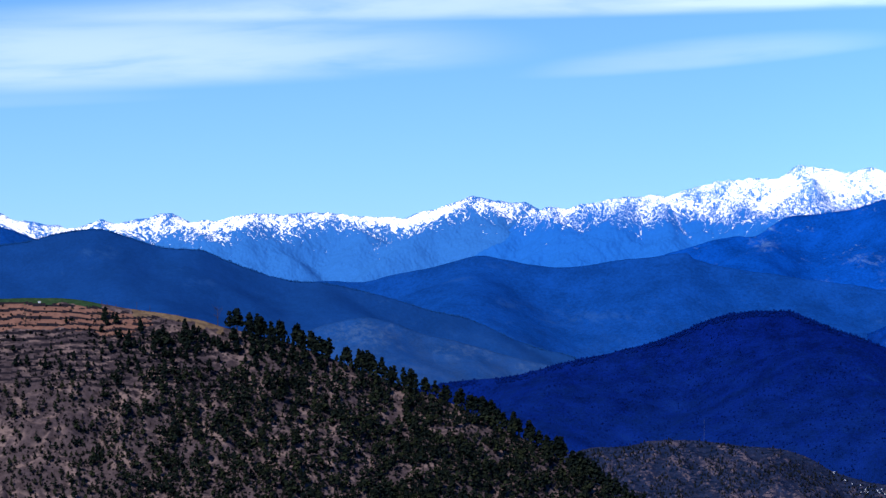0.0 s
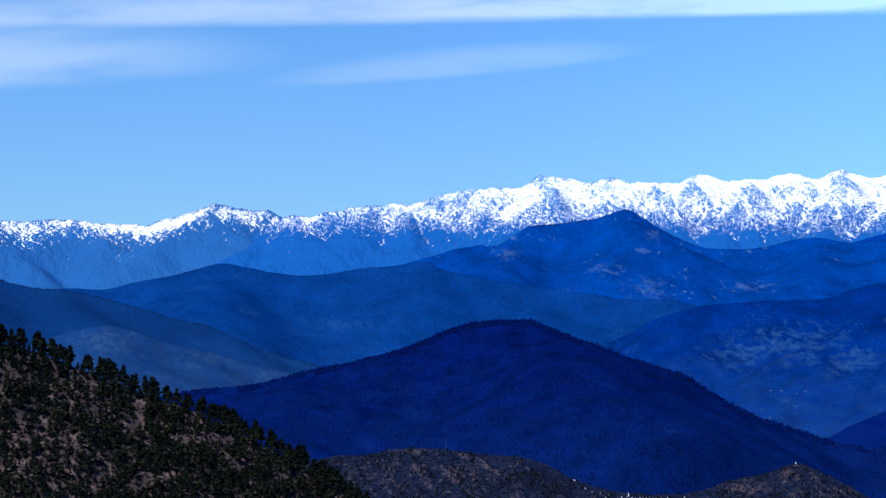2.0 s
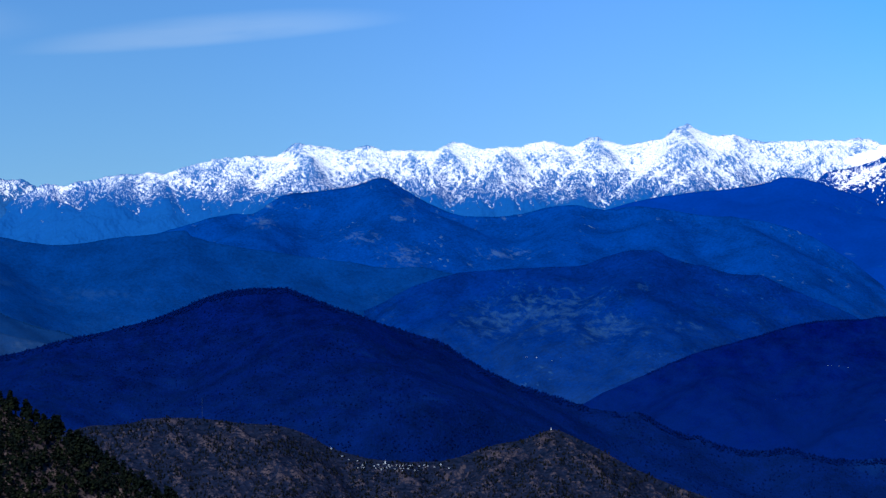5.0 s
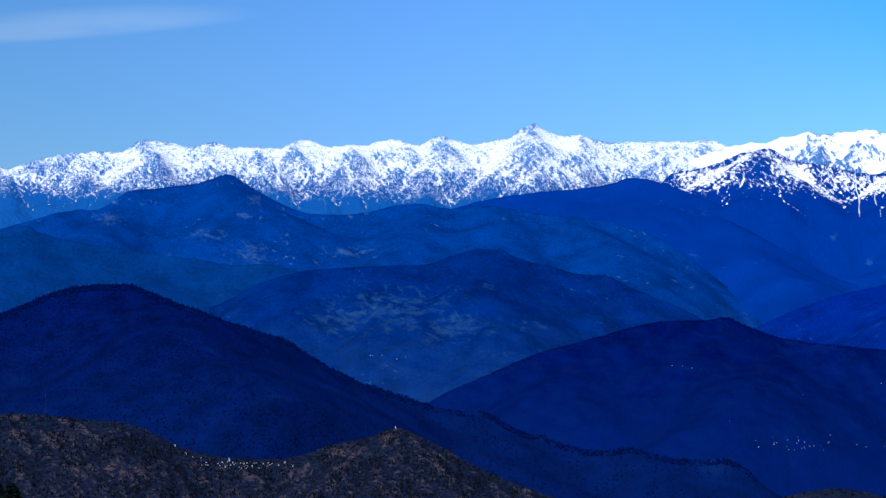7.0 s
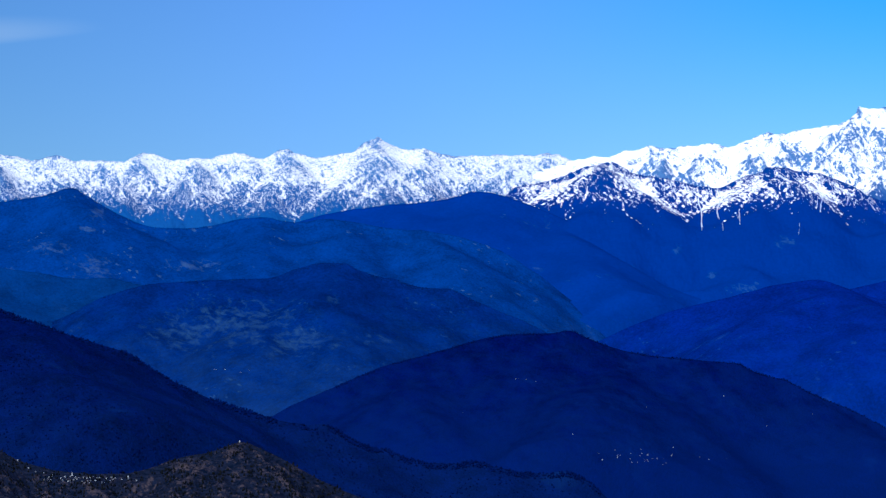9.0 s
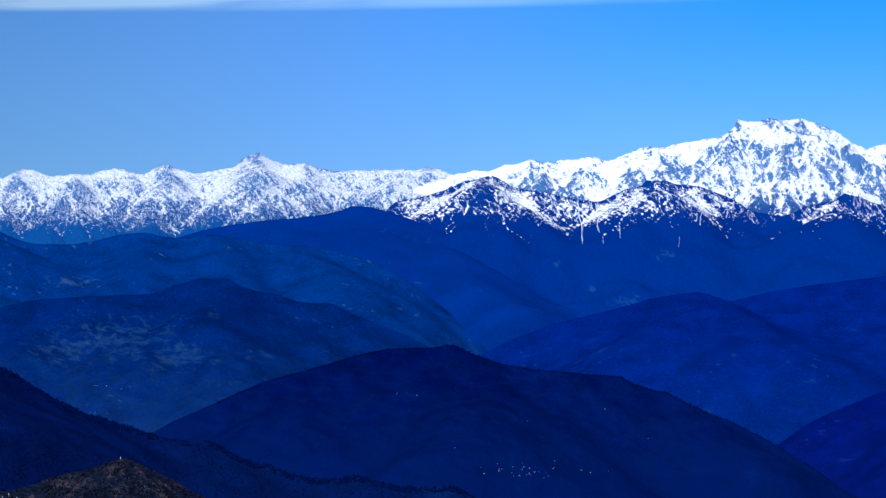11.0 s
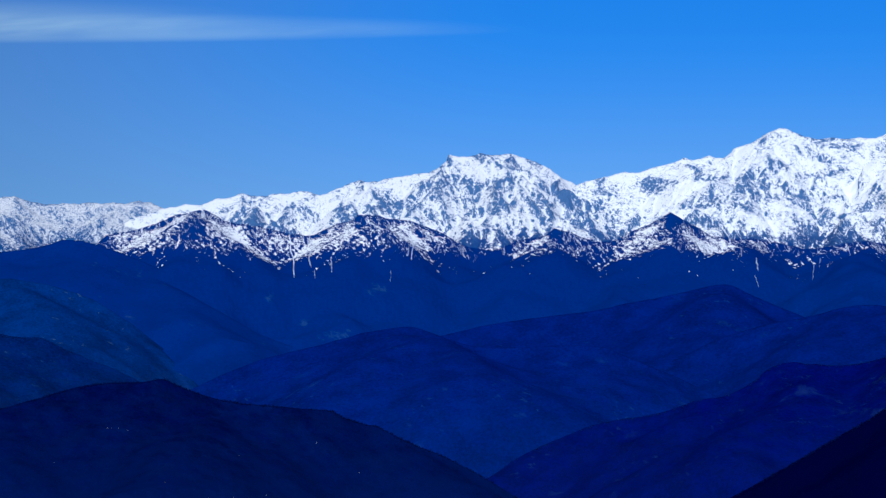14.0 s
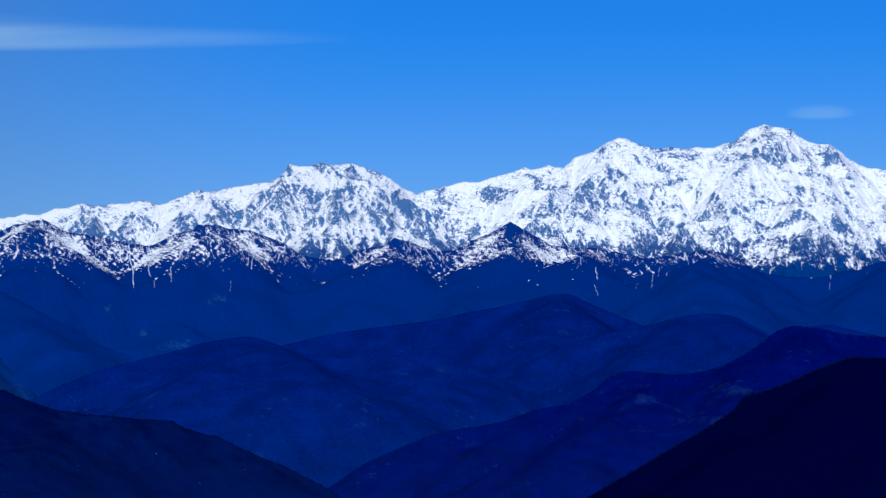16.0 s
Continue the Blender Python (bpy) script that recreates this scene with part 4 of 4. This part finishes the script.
def pine_meshes(seed, h, tufts=13, sprays=15):
    """Trunk with limbs, and a crown of tufts, of one pine."""
    rng = random.Random(seed)
    lean = (rng.uniform(-0.04, 0.04), rng.uniform(-0.04, 0.04))
    at = lambda k: Vector((lean[0] * h * k * k, lean[1] * h * k * k, h * k))
    wood, leaf = bmesh.new(), bmesh.new()
    tube(wood, [at(k) + Vector((0, 0, -0.6 if k == 0 else 0)) for k in (0, 0.3, 0.65, 0.95)], [0.030 * h, 0.022 * h, 0.013 * h, 0.004 * h])
    low, wide, shape = rng.uniform(0.16, 0.34), rng.uniform(0.23, 0.31) * h, rng.uniform(0.45, 1.0)
    turn = rng.uniform(0, 6.28)
    for i in range(tufts):
        k = low + (0.97 - low) * (i + rng.uniform(0, 0.8)) / tufts
        g = (k - low) / (1 - low)
        reach = wide * max(0.12, (1 - g) ** shape) * rng.uniform(0.45, 0.95) * (0.65 + min(1, g * 4) * 0.35)
        turn += 2.4 + rng.uniform(-0.5, 0.5)
        tip = at(k) + Vector((math.cos(turn) * reach, math.sin(turn) * reach, rng.uniform(-0.01, 0.05) * h))
        if i % 3 == 0 and sprays > 10:
            tube(wood, [at(k - 0.02), tip], [0.008 * h, 0.003 * h], 4)
        tuft(leaf, rng, tip, wide * (0.34 + 0.38 * (1 - g)) * (1.0 if sprays > 10 else 1.2), sprays)
    tuft(leaf, rng, at(0.96), wide * 0.30, 6, 1.2)
    return wood, leaf


def to_mesh(bm, name, mat):
    me = bpy.data.meshes.new(name)
    bm.to_mesh(me)
    bm.free()
    me.materials.append(mat)
    return me


PINES = []
for k in range(8):
    w_, l_ = pine_meshes(900 + k, 8.0)
    PINES.append((to_mesh(w_, "trunk", M_BARK), to_mesh(l_, "crown", M_PINE)))
SLIM = []
for k in range(8):
    w_, l_ = pine_meshes(950 + k, 8.0, 8, 7)
    SLIM.append((to_mesh(w_, "slim_trunk", M_BARK), to_mesh(l_, "slim_crown", M_PINE)))


def joined(name, mats, pieces):
    """One mesh object out of many placed copies of small meshes: (mesh, slot, matrix)."""
    cache, vs, fs, slots, base = {}, [], [], [], 0
    for me, slot, m in pieces:
        if me.name not in cache:
            co = np.empty(len(me.vertices) * 3)
            me.vertices.foreach_get("co", co)
            cache[me.name] = (co.reshape(-1, 3), [tuple(p.vertices) for p in me.polygons])
        co, faces = cache[me.name]
        mat = np.array(m)
        vs.append(co @ mat[:3, :3].T + mat[:3, 3])
        fs.extend([tuple(i + base for i in f) for f in faces])
        slots.extend([slot] * len(faces))
        base += len(co)
    me = bpy.data.meshes.new(name)
    me.from_pydata(np.concatenate(vs), [], fs)
    for mt in mats:
        me.materials.append(mt)
    me.polygons.foreach_set("material_index", slots)
    me.update()
    return new(name, me)


def clear_of(a, e, kept, gap):
    key = (int(a / gap), int(e / gap))
    for i in (-1, 0, 1):
        for j in (-1, 0, 1):
            for b, f in kept.get((key[0] + i, key[1] + j), ()):
                if (a - b) ** 2 + (e - f) ** 2 < gap * gap:
                    return False
    kept.setdefault(key, []).append((a, e))
    return True


# pines of the near hill: thick to the east, thin round the terraces
rng = random.Random(41)
kept, sites = {}, []
CREST_A = np.linspace(-10, 5, 1501)
CREST_E = crest_line(NEAR_CREST, CREST_A, True)
crest_e = lambda a: CREST_E[int((a + 10) * 100)]
a = -3.62
while a < 4.4:
    sites.append((a, 99.0, rng.uniform(0.8, 1.3)))
    kept.setdefault((int(a / 0.08), int(crest_e(a) / 0.08)), []).append((a, crest_e(a)))
    a += (rng.choice((0.06, 0.09, 0.12, 0.2)) if a < -1.6 else rng.choice((0.04, 0.06, 0.09, 0.14))) * rng.uniform(0.8, 1.3)
draws = np.random.default_rng(43).uniform((-8.6, -4.2, 0), (4.6, 0.1, 1), (60000, 3))
clumps = fbm(draws[:, 0] * 1.9, draws[:, 1] * 2.6, 4, 61)
for (a, e, chance), clump in zip(draws.tolist(), clumps.tolist()):
    d = crest_e(a) - e
    if d < 0.02:
        continue
    inside = (a + 6.3 + 0.3 * (d - 0.5) + 0.9 * clump) / 2.8
    thick = 0.34 if a < -3.4 else 0.40 if a < -1.2 else 0.55
    wood = min(1.0, max(0.0, inside)) * (thick + 0.95 * clump)
    if a < -3.4:
        wood *= min(1.0, max(0.03, (d - 0.24) / 0.3))
    wood = max(wood, (0.06 if d > 1.0 else 0.02) if d > 0.5 else 0.0)
    if d < 0.16 and a > -3.3:
        wood = 1.0
    if chance < wood and clear_of(a, e, kept, 0.076 if a < -1.2 else 0.062):
        sites.append((a, e, rng.choice((0.3, 0.4, 0.5, 0.6, 0.7, 0.85)) * rng.uniform(0.85, 1.15) * (0.6 + 0.4 * min(1.0, max(0.0, (a + 6.8) / 2.4)))))
sites.sort(key=lambda s: (s[1] < 90, -s[1]))
rest = []
for k, (a, e, s) in enumerate(sites):
    p = near.spot(a, e)
    m = Matrix.LocRotScale(p, Euler((0, 0, rng.uniform(0, 6.28))), (s * rng.uniform(0.9, 1.15), s * rng.uniform(0.9, 1.15), s))
    trunk, crown = PINES[rng.randrange(8)]
    if k < 300:
        tree = new("pine_tree", None)
        tree.matrix_world = m
        tagged(tree, "tall pine on the hill's crest" if e > 90 else "dark green pine on the dry hillside", "tree", "pines of the near hill")
        for nm, me in (("trunk", trunk), ("crown", crown)):
            c = new(nm, me)
            c.parent = tree
    else:
        trunk, crown = SLIM[rng.randrange(8)]
        rest += [(trunk, 0, m), (crown, 1, m)]
tagged(joined("pine_wood", [M_BARK, M_PINE], rest), "open pine wood on a dry brown slope", "trees", kind="stuff")


def bush_mesh(seed, mat):
    r = random.Random(seed)
    bm = bmesh.new()
    for _ in range(3):
        tuft(bm, r, (r.uniform(-0.5, 0.5), r.uniform(-0.5, 0.5), r.uniform(0.25, 0.6)), 0.6, 6, 0.8)
    return to_mesh(bm, "bush", mat)


BUSHES = [bush_mesh(70 + k, M_BUSH) for k in range(5)]


def scatter(rg, count, a0, a1, drop0, drop1, s0, s1, seed, meshes, gap=0.04, thick=0.5, tall=1.0):
    """Plants on the front slope of a range, between two drops below its crest (degrees)."""
    r, out, kp = random.Random(seed), [], {}
    for _ in range(count):
        a = r.uniform(a0, a1)
        f = (a - rg.az[0]) / (rg.az[-1] - rg.az[0]) * (len(rg.az) - 1)
        c = int(min(max(f, 0), len(rg.az) - 1))
        top = math.degrees(math.atan2(rg.z[5, c] - EYE, rg.r[5, c]))
        e = top - r.uniform(drop0, drop1)
        if r.random() > thick + 0.9 * float(fbm(np.array([a * 2.0]), np.array([e * 3.0]), 3, seed)[0]) or not clear_of(a, e, kp, gap):
            continue
        s = r.uniform(s0, s1)
        out.append((meshes[r.randrange(len(meshes))], 0, Matrix.LocRotScale(rg.spot(a, e), Euler((0, 0, r.uniform(0, 6.28))), (s, s, s * tall * r.uniform(0.8, 1.25)))))
    return out


tagged(joined("scrub", [M_BUSH], scatter(near, 7500, -8.6, 2.8, 0.12, 3.4, 0.25, 0.9, 81, BUSHES, 0.02, 0.5)
              + scatter(near, 4100, -4.5, 3.5, 0.10, 3.4, 0.6, 1.3, 85, BUSHES, 0.03, 0.6)
              + scatter(near, 520, -6.0, -4.5, 0.35, 3.4, 0.5, 1.2, 86, BUSHES, 0.03, 0.5)
              + scatter(near, 420, -8.6, -6.0, 0.6, 3.4, 0.5, 1.1, 87, BUSHES, 0.03, 0.5)
              + scatter(near, 170, -8.4, -4.0, 0.32, 1.1, 0.7, 1.8, 84, BUSHES, 0.05, 0.3)), "dry scrub bushes on the terraced slope", "bushes", kind="stuff")


def wild_tree(seed, mat):
    """A small far tree: an uneven layered cone on a short stem."""
    r = random.Random(seed)
    bm = bmesh.new()
    tube(bm, [(0, 0, -0.15), (0, 0, 0.35)], [0.05, 0.04], 4)
    for z, w, h in ((0.15, 0.40, 0.5), (0.40, 0.36, 0.42), (0.62, 0.26, 0.34)):
        ring = [bm.verts.new((w * r.uniform(0.7, 1.25) * math.cos(k * 1.2566), w * r.uniform(0.7, 1.25) * math.sin(k * 1.2566), z + r.uniform(-0.06, 0.06))) for k in range(5)]
        tip = bm.verts.new((r.uniform(-0.04, 0.04), r.uniform(-0.04, 0.04), z + h))
        for k in range(5):
            bm.faces.new((ring[k], ring[(k + 1) % 5], tip))
    return to_mesh(bm, "wild_tree", mat)


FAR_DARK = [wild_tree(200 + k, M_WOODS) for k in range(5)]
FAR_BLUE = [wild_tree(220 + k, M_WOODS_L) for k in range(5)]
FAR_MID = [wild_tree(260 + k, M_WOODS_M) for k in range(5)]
FAR_BUSH = [wild_tree(240 + k, M_BUSH) for k in range(5)]
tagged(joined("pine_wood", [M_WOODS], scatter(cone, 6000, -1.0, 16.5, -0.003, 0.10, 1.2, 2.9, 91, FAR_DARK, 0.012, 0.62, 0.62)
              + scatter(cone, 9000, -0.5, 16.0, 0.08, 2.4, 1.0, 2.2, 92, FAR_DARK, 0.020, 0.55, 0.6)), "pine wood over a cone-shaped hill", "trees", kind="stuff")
tagged(joined("pine_wood", [M_WOODS_L], scatter(left, 2200, -8.5, 3.0, -0.002, 0.03, 0.6, 1.7, 93, FAR_BLUE, 0.012, 0.55)), "line of trees along a haze-blue ridge", "trees", kind="stuff")
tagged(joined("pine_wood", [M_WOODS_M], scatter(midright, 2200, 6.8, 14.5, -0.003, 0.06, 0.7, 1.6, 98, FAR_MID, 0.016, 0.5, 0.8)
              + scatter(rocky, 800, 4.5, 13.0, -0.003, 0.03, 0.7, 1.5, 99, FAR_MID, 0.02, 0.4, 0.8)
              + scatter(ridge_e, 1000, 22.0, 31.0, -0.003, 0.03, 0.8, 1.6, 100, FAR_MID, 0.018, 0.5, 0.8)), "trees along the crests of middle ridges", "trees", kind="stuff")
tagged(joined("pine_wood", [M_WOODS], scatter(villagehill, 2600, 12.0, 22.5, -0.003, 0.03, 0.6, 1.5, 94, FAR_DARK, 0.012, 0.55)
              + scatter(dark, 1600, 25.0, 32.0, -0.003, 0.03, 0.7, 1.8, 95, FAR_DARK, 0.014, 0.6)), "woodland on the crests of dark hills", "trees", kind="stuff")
tagged(joined("scrub", [M_BUSH], scatter(brown, 15000, 1.0, 13.5, -0.003, 1.5, 0.6, 1.9, 96, FAR_BUSH, 0.016, 0.5)
              + scatter(knoll, 160, 16.0, 19.5, 0.0, 0.5, 1.2, 2.6, 97, FAR_BUSH, 0.03, 0.6)), "scattered scrub and small trees on brown hills", "bushes", kind="stuff")


# ---- buildings and masts ----
def box(bm, x0, x1, y0, y1, z0, z1):
    v = [bm.verts.new(c) for c in ((x0, y0, z0), (x1, y0, z0), (x1, y1, z0), (x0, y1, z0), (x0, y0, z1), (x1, y0, z1), (x1, y1, z1), (x0, y1, z1))]
    for f in ((0, 3, 2, 1), (4, 5, 6, 7), (0, 1, 5, 4), (1, 2, 6, 5), (2, 3, 7, 6), (3, 0, 4, 7)):
        bm.faces.new([v[i] for i in f])
    return bm


def house(w, d, h, pitched, label, wall_mat):
    """A small hill house: walls, a door, two windows, and a pitched or flat roof."""
    ob = tagged(new("house", None), label, "house", "houses of the valley")
    part("wall", box(bmesh.new(), -w / 2, w / 2, -d / 2, d / 2, -1.2, h), wall_mat, ob)
    part("door", box(bmesh.new(), -0.25, 0.25, -d / 2 - 0.03, -d / 2 + 0.02, 0.0, h * 0.7), M_BARK, ob, "dark wooden door")
    for x in (-0.32 * w, 0.32 * w):
        part("window", box(bmesh.new(), x - 0.2, x + 0.2, -d / 2 - 0.025, -d / 2 + 0.02, h * 0.4, h * 0.72), M_BARK, ob, "small dark window")
    bm = bmesh.new()
    if pitched:
        e = 0.25
        pts = [(-w / 2 - e, -d / 2 - e, h), (w / 2 + e, -d / 2 - e, h), (w / 2 + e, 0, h + 0.36 * d), (-w / 2 - e, 0, h + 0.36 * d), (-w / 2 - e, d / 2 + e, h), (w / 2 + e, d / 2 + e, h)]
        v = [bm.verts.new(p) for p in pts] + [bm.verts.new((p[0], p[1], p[2] - 0.12)) for p in pts]
        for f in ((0, 1, 2, 3), (3, 2, 5, 4), (7, 6, 9, 8), (8, 9, 10, 11), (0, 6, 7, 1), (4, 5, 11, 10), (0, 3, 9, 6), (3, 4, 10, 9), (1, 7, 8, 2), (2, 8, 11, 5)):
            bm.faces.new([v[i] for i in f])
    else:
        box(bm, -w / 2 - 0.15, w / 2 + 0.15, -d / 2 - 0.15, d / 2 + 0.15, h, h + 0.2)
    part("roof", bm, M_TIN if pitched else M_LIME, ob)
    return ob


KINDS = [house(2.6, 2.0, 1.8, True, "white house with a tin roof on a valley saddle", M_LIME), house(2.0, 1.8, 2.2, False, "white flat-roofed house on a valley saddle", M_LIME),
         house(3.4, 2.0, 1.5, True, "long low white house with a tin roof", M_LIME)]
rng = random.Random(5)
used = [False] * 3


def settle(rg, a, e, k=None, scale=1.0):
    k = rng.randrange(3) if k is None else k
    p = rg.spot(a, e)
    m = pose(p.x, p.y, p.z - 0.1, 0, 0, -a + rng.uniform(-35, 35)) @ Matrix.Scale(scale * rng.uniform(0.8, 1.15), 4)
    if used[k]:
        c = copy_thing(KINDS[k], m)
        c.scale = (scale,) * 3
        return c
    used[k] = True
    KINDS[k].matrix_basis = m
    return KINDS[k]


kept = {}
for _ in range(400):
    a = rng.triangular(7.0, 8.65, 7.8)
    e = -3.06 - rng.triangular(0.0, 0.15, 0.05) + 0.02 * abs(a - 7.8)
    if len(sum(kept.values(), [])) < 38 and clear_of(a, e, kept, 0.036):
        settle(brown, a, e, None, rng.uniform(0.13, 0.32))
for a, e in ((6.62, -2.80), (6.80, -2.93), (6.92, -2.99), (7.05, -3.01), (7.20, -3.05)):
    settle(brown, a, e, None, rng.uniform(0.2, 0.34))
for _ in range(26):
    settle(villagehill, rng.gauss(17.3, 0.42), -2.74 + rng.gauss(0, 0.08), None, rng.uniform(0.10, 0.22))
for a, e in ((15.05, -1.44), (15.14, -1.42), (15.24, -1.41), (15.33, -1.43), (18.6, -2.75), (18.2, -2.73), (18.3, -2.75), (18.62, -1.7), (17.3, -1.9), (14.2, -2.0), (16.0, -2.35), (19.3, -2.2), (20.1, -2.0)):
    settle(villagehill, a + rng.uniform(-0.06, 0.06), e + rng.uniform(-0.03, 0.03), None, rng.uniform(0.10, 0.24))
for a, e in ((9.9, -1.25), (10.0, -1.28), (10.1, -1.26), (10.35, -1.30), (10.5, -1.29)):
    settle(midright, a + rng.uniform(-0.05, 0.05), e + rng.uniform(-0.02, 0.02), None, rng.uniform(0.14, 0.28))


def temple(p, s, label):
    ob = tagged(new("temple", None), label, "temple")
    ob.matrix_world = pose(p.x, p.y, p.z) @ Matrix.Scale(s, 4)
    part("base", box(bmesh.new(), -1.0, 1.0, -1.0, 1.0, -0.8, 0.5), M_LIME, ob)
    part("sanctum", box(bmesh.new(), -0.7, 0.7, -0.7, 0.7, 0.5, 1.9), M_LIME, ob)
    part("spire", tube(bmesh.new(), [(0, 0, 1.9), (0, 0, 2.5), (0, 0, 3.3), (0, 0, 3.9), (0, 0, 4.3)], [0.72, 0.62, 0.40, 0.16, 0.03], 8), M_LIME, ob, "tapering white spire")
    return ob


temple(brown.spot(7.535, -3.05), 0.45, "white spired temple among village houses")
temple(brown.spot(10.36, 99), 0.32, "small white shrine on a bare hilltop")


def mast(p, h):
    ob = tagged(new("radio_mast", None), "slender steel lattice mast on a scrubby hill", "mast")
    ob.matrix_world = pose(p.x, p.y, p.z)
    b, t_ = 0.30, 0.08
    for sx, sy in ((-1, -1), (1, -1), (1, 1), (-1, 1)):
        part("leg", tube(bmesh.new(), [(sx * b, sy * b, -0.5), (sx * t_, sy * t_, h)], [0.018, 0.012], 4), M_STEEL, ob)
    for k in range(8):
        z0, z1 = h * k / 8, h * (k + 1) / 8
        w0, w1 = b + (t_ - b) * k / 8, b + (t_ - b) * (k + 1) / 8
        for s in (-1, 1):
            part("brace", tube(bmesh.new(), [(-w0 * s, -w0, z0), (w1 * s, -w1, z1)], [0.009, 0.009], 4), M_STEEL, ob)
            part("brace", tube(bmesh.new(), [(-w0 * s, w0, z0), (w1 * s, w1, z1)], [0.009, 0.009], 4), M_STEEL, ob)
    part("antenna", tube(bmesh.new(), [(0, 0, h), (0, 0, h + 1.6)], [0.08, 0.07], 8), M_STEEL, ob, "small drum antenna")
    return ob


mast(brown.spot(4.43, 99), 11.5)


def bare_tree(p, h, seed, label):
    r = random.Random(seed)
    ob = tagged(new("bare_tree", None), label, "tree")
    ob.matrix_world = pose(p.x, p.y, p.z)
    part("trunk", tube(bmesh.new(), [(0, 0, -0.5), (0.05, 0, h * 0.5), (-0.08, 0.05, h)], [0.20, 0.13, 0.03]), M_BARK, ob)
    for k in range(11):
        z = h * r.uniform(0.3, 0.92)
        t_, l = r.uniform(0, 6.28), h * r.uniform(0.14, 0.30)
        e_ = Vector((math.cos(t_) * l, math.sin(t_) * l, z + l * 0.7))
        bm = tube(bmesh.new(), [(0, 0, z), e_ * 0.5 + Vector((0, 0, z * 0.5)), e_], [0.07, 0.05, 0.015], 4)
        for _ in range(3):
            tube(bm, [e_ * 0.6 + Vector((0, 0, z * 0.4)), e_ + Vector((r.uniform(-0.6, 0.6), r.uniform(-0.6, 0.6), r.uniform(0.1, 0.8)))], [0.035, 0.01], 3)
        part("limb", bm, M_BARK, ob)
    return ob


bare_tree(near.spot(-3.83, 99), 8.5, 1, "leafless tree on the hill's shoulder")
bare_tree(near.spot(-7.07, -0.31), 7.0, 2, "leafless tree between ploughed terraces")
hut = house(3.2, 2.2, 1.7, False, "low white hut beside a green field", M_LIME)
hut["group"] = ""
p = near.spot(-6.84, 0.105)
hut.matrix_basis = pose(p.x, p.y, p.z - 0.2, 0, 0, 8) @ Matrix.Scale(0.38, 4)
for a in (-5.79, -5.70, -5.55, -5.2, -4.98):
    p = near.spot(a, 99)
    post = part("post", tube(bmesh.new(), [(0, 0, -0.4), (0.05, 0, 2.2 + 1.2 * math.sin(a * 7))], [0.10, 0.07], 5), M_BARK)
    post.location = p
    tagged(post, "weathered wooden post on the field's edge", "post", "field posts")


# ---- snow gullies on the foothills: thin tongues of old snow ----
def gully(path, wide, seed):
    """A ragged tongue of snow laid down a gully of the foothills."""
    r = random.Random(seed)
    steps_ = 14
    bm = bmesh.new()
    prev = None
    for k in range(steps_ + 1):
        f = k / steps_ * (len(path) - 1)
        i = min(int(f), len(path) - 2)
        a = path[i][0] + (path[i + 1][0] - path[i][0]) * (f - i) + r.uniform(-0.008, 0.008)
        e = path[i][1] + (path[i + 1][1] - path[i][1]) * (f - i)
        w = 0.45 * wide * r.uniform(0.45, 1.2) * (0.35 if k in (0, steps_) else 1.0)
        lift = Vector((-math.sin(radians(a)), -math.cos(radians(a)), 0.7)) * 1.6
        row = [bm.verts.new(foothill.spot(a + s * w, e) + lift * h) for s, h in ((-1, 0.1), (0, 1.0), (1, 0.1))]
        if prev:
            for j in (0, 1):
                bm.faces.new((prev[j], row[j], row[j + 1], prev[j + 1]))
        prev = row
    ob = part("snow_gully", bm, M_PURE)
    return tagged(ob, "narrow tongue of old snow in a gully", "snow", "snow gullies")


for k, (path, w) in enumerate((
        (((18.138, 1.85), (18.157, 1.60), (18.205, 1.42), (18.214, 1.11)), 0.022), (((18.51, 1.59), (18.46, 1.45), (18.50, 1.30)), 0.020),
        (((18.557, 1.25), (18.566, 1.11)), 0.014), (((18.842, 1.43), (18.852, 1.21)), 0.018), (((20.267, 1.69), (20.22, 1.57), (20.21, 1.42)), 0.022),
        (((20.16, 1.62), (20.15, 1.50)), 0.014), (((19.863, 1.24), (19.843, 1.04)), 0.012), (((26.064, 1.43), (26.10, 1.20)), 0.024), (((26.043, 1.13), (26.11, 0.93)), 0.014),
        (((27.043, 1.36), (27.012, 1.05)), 0.014), (((27.149, 1.41), (27.128, 1.26)), 0.014), (((25.182, 1.71), (25.19, 1.47)), 0.020),
        (((30.031, 1.34), (30.048, 1.19)), 0.020), (((30.029, 1.14), (30.018, 1.0)), 0.014), (((29.746, 1.50), (29.716, 1.20)), 0.032),
        (((30.13, 1.57), (30.09, 1.34)), 0.028), (((20.68, 1.64), (20.65, 1.54)), 0.014), (((25.81, 1.61), (25.82, 1.45)), 0.014))):
    gully(path, w, 300 + k)
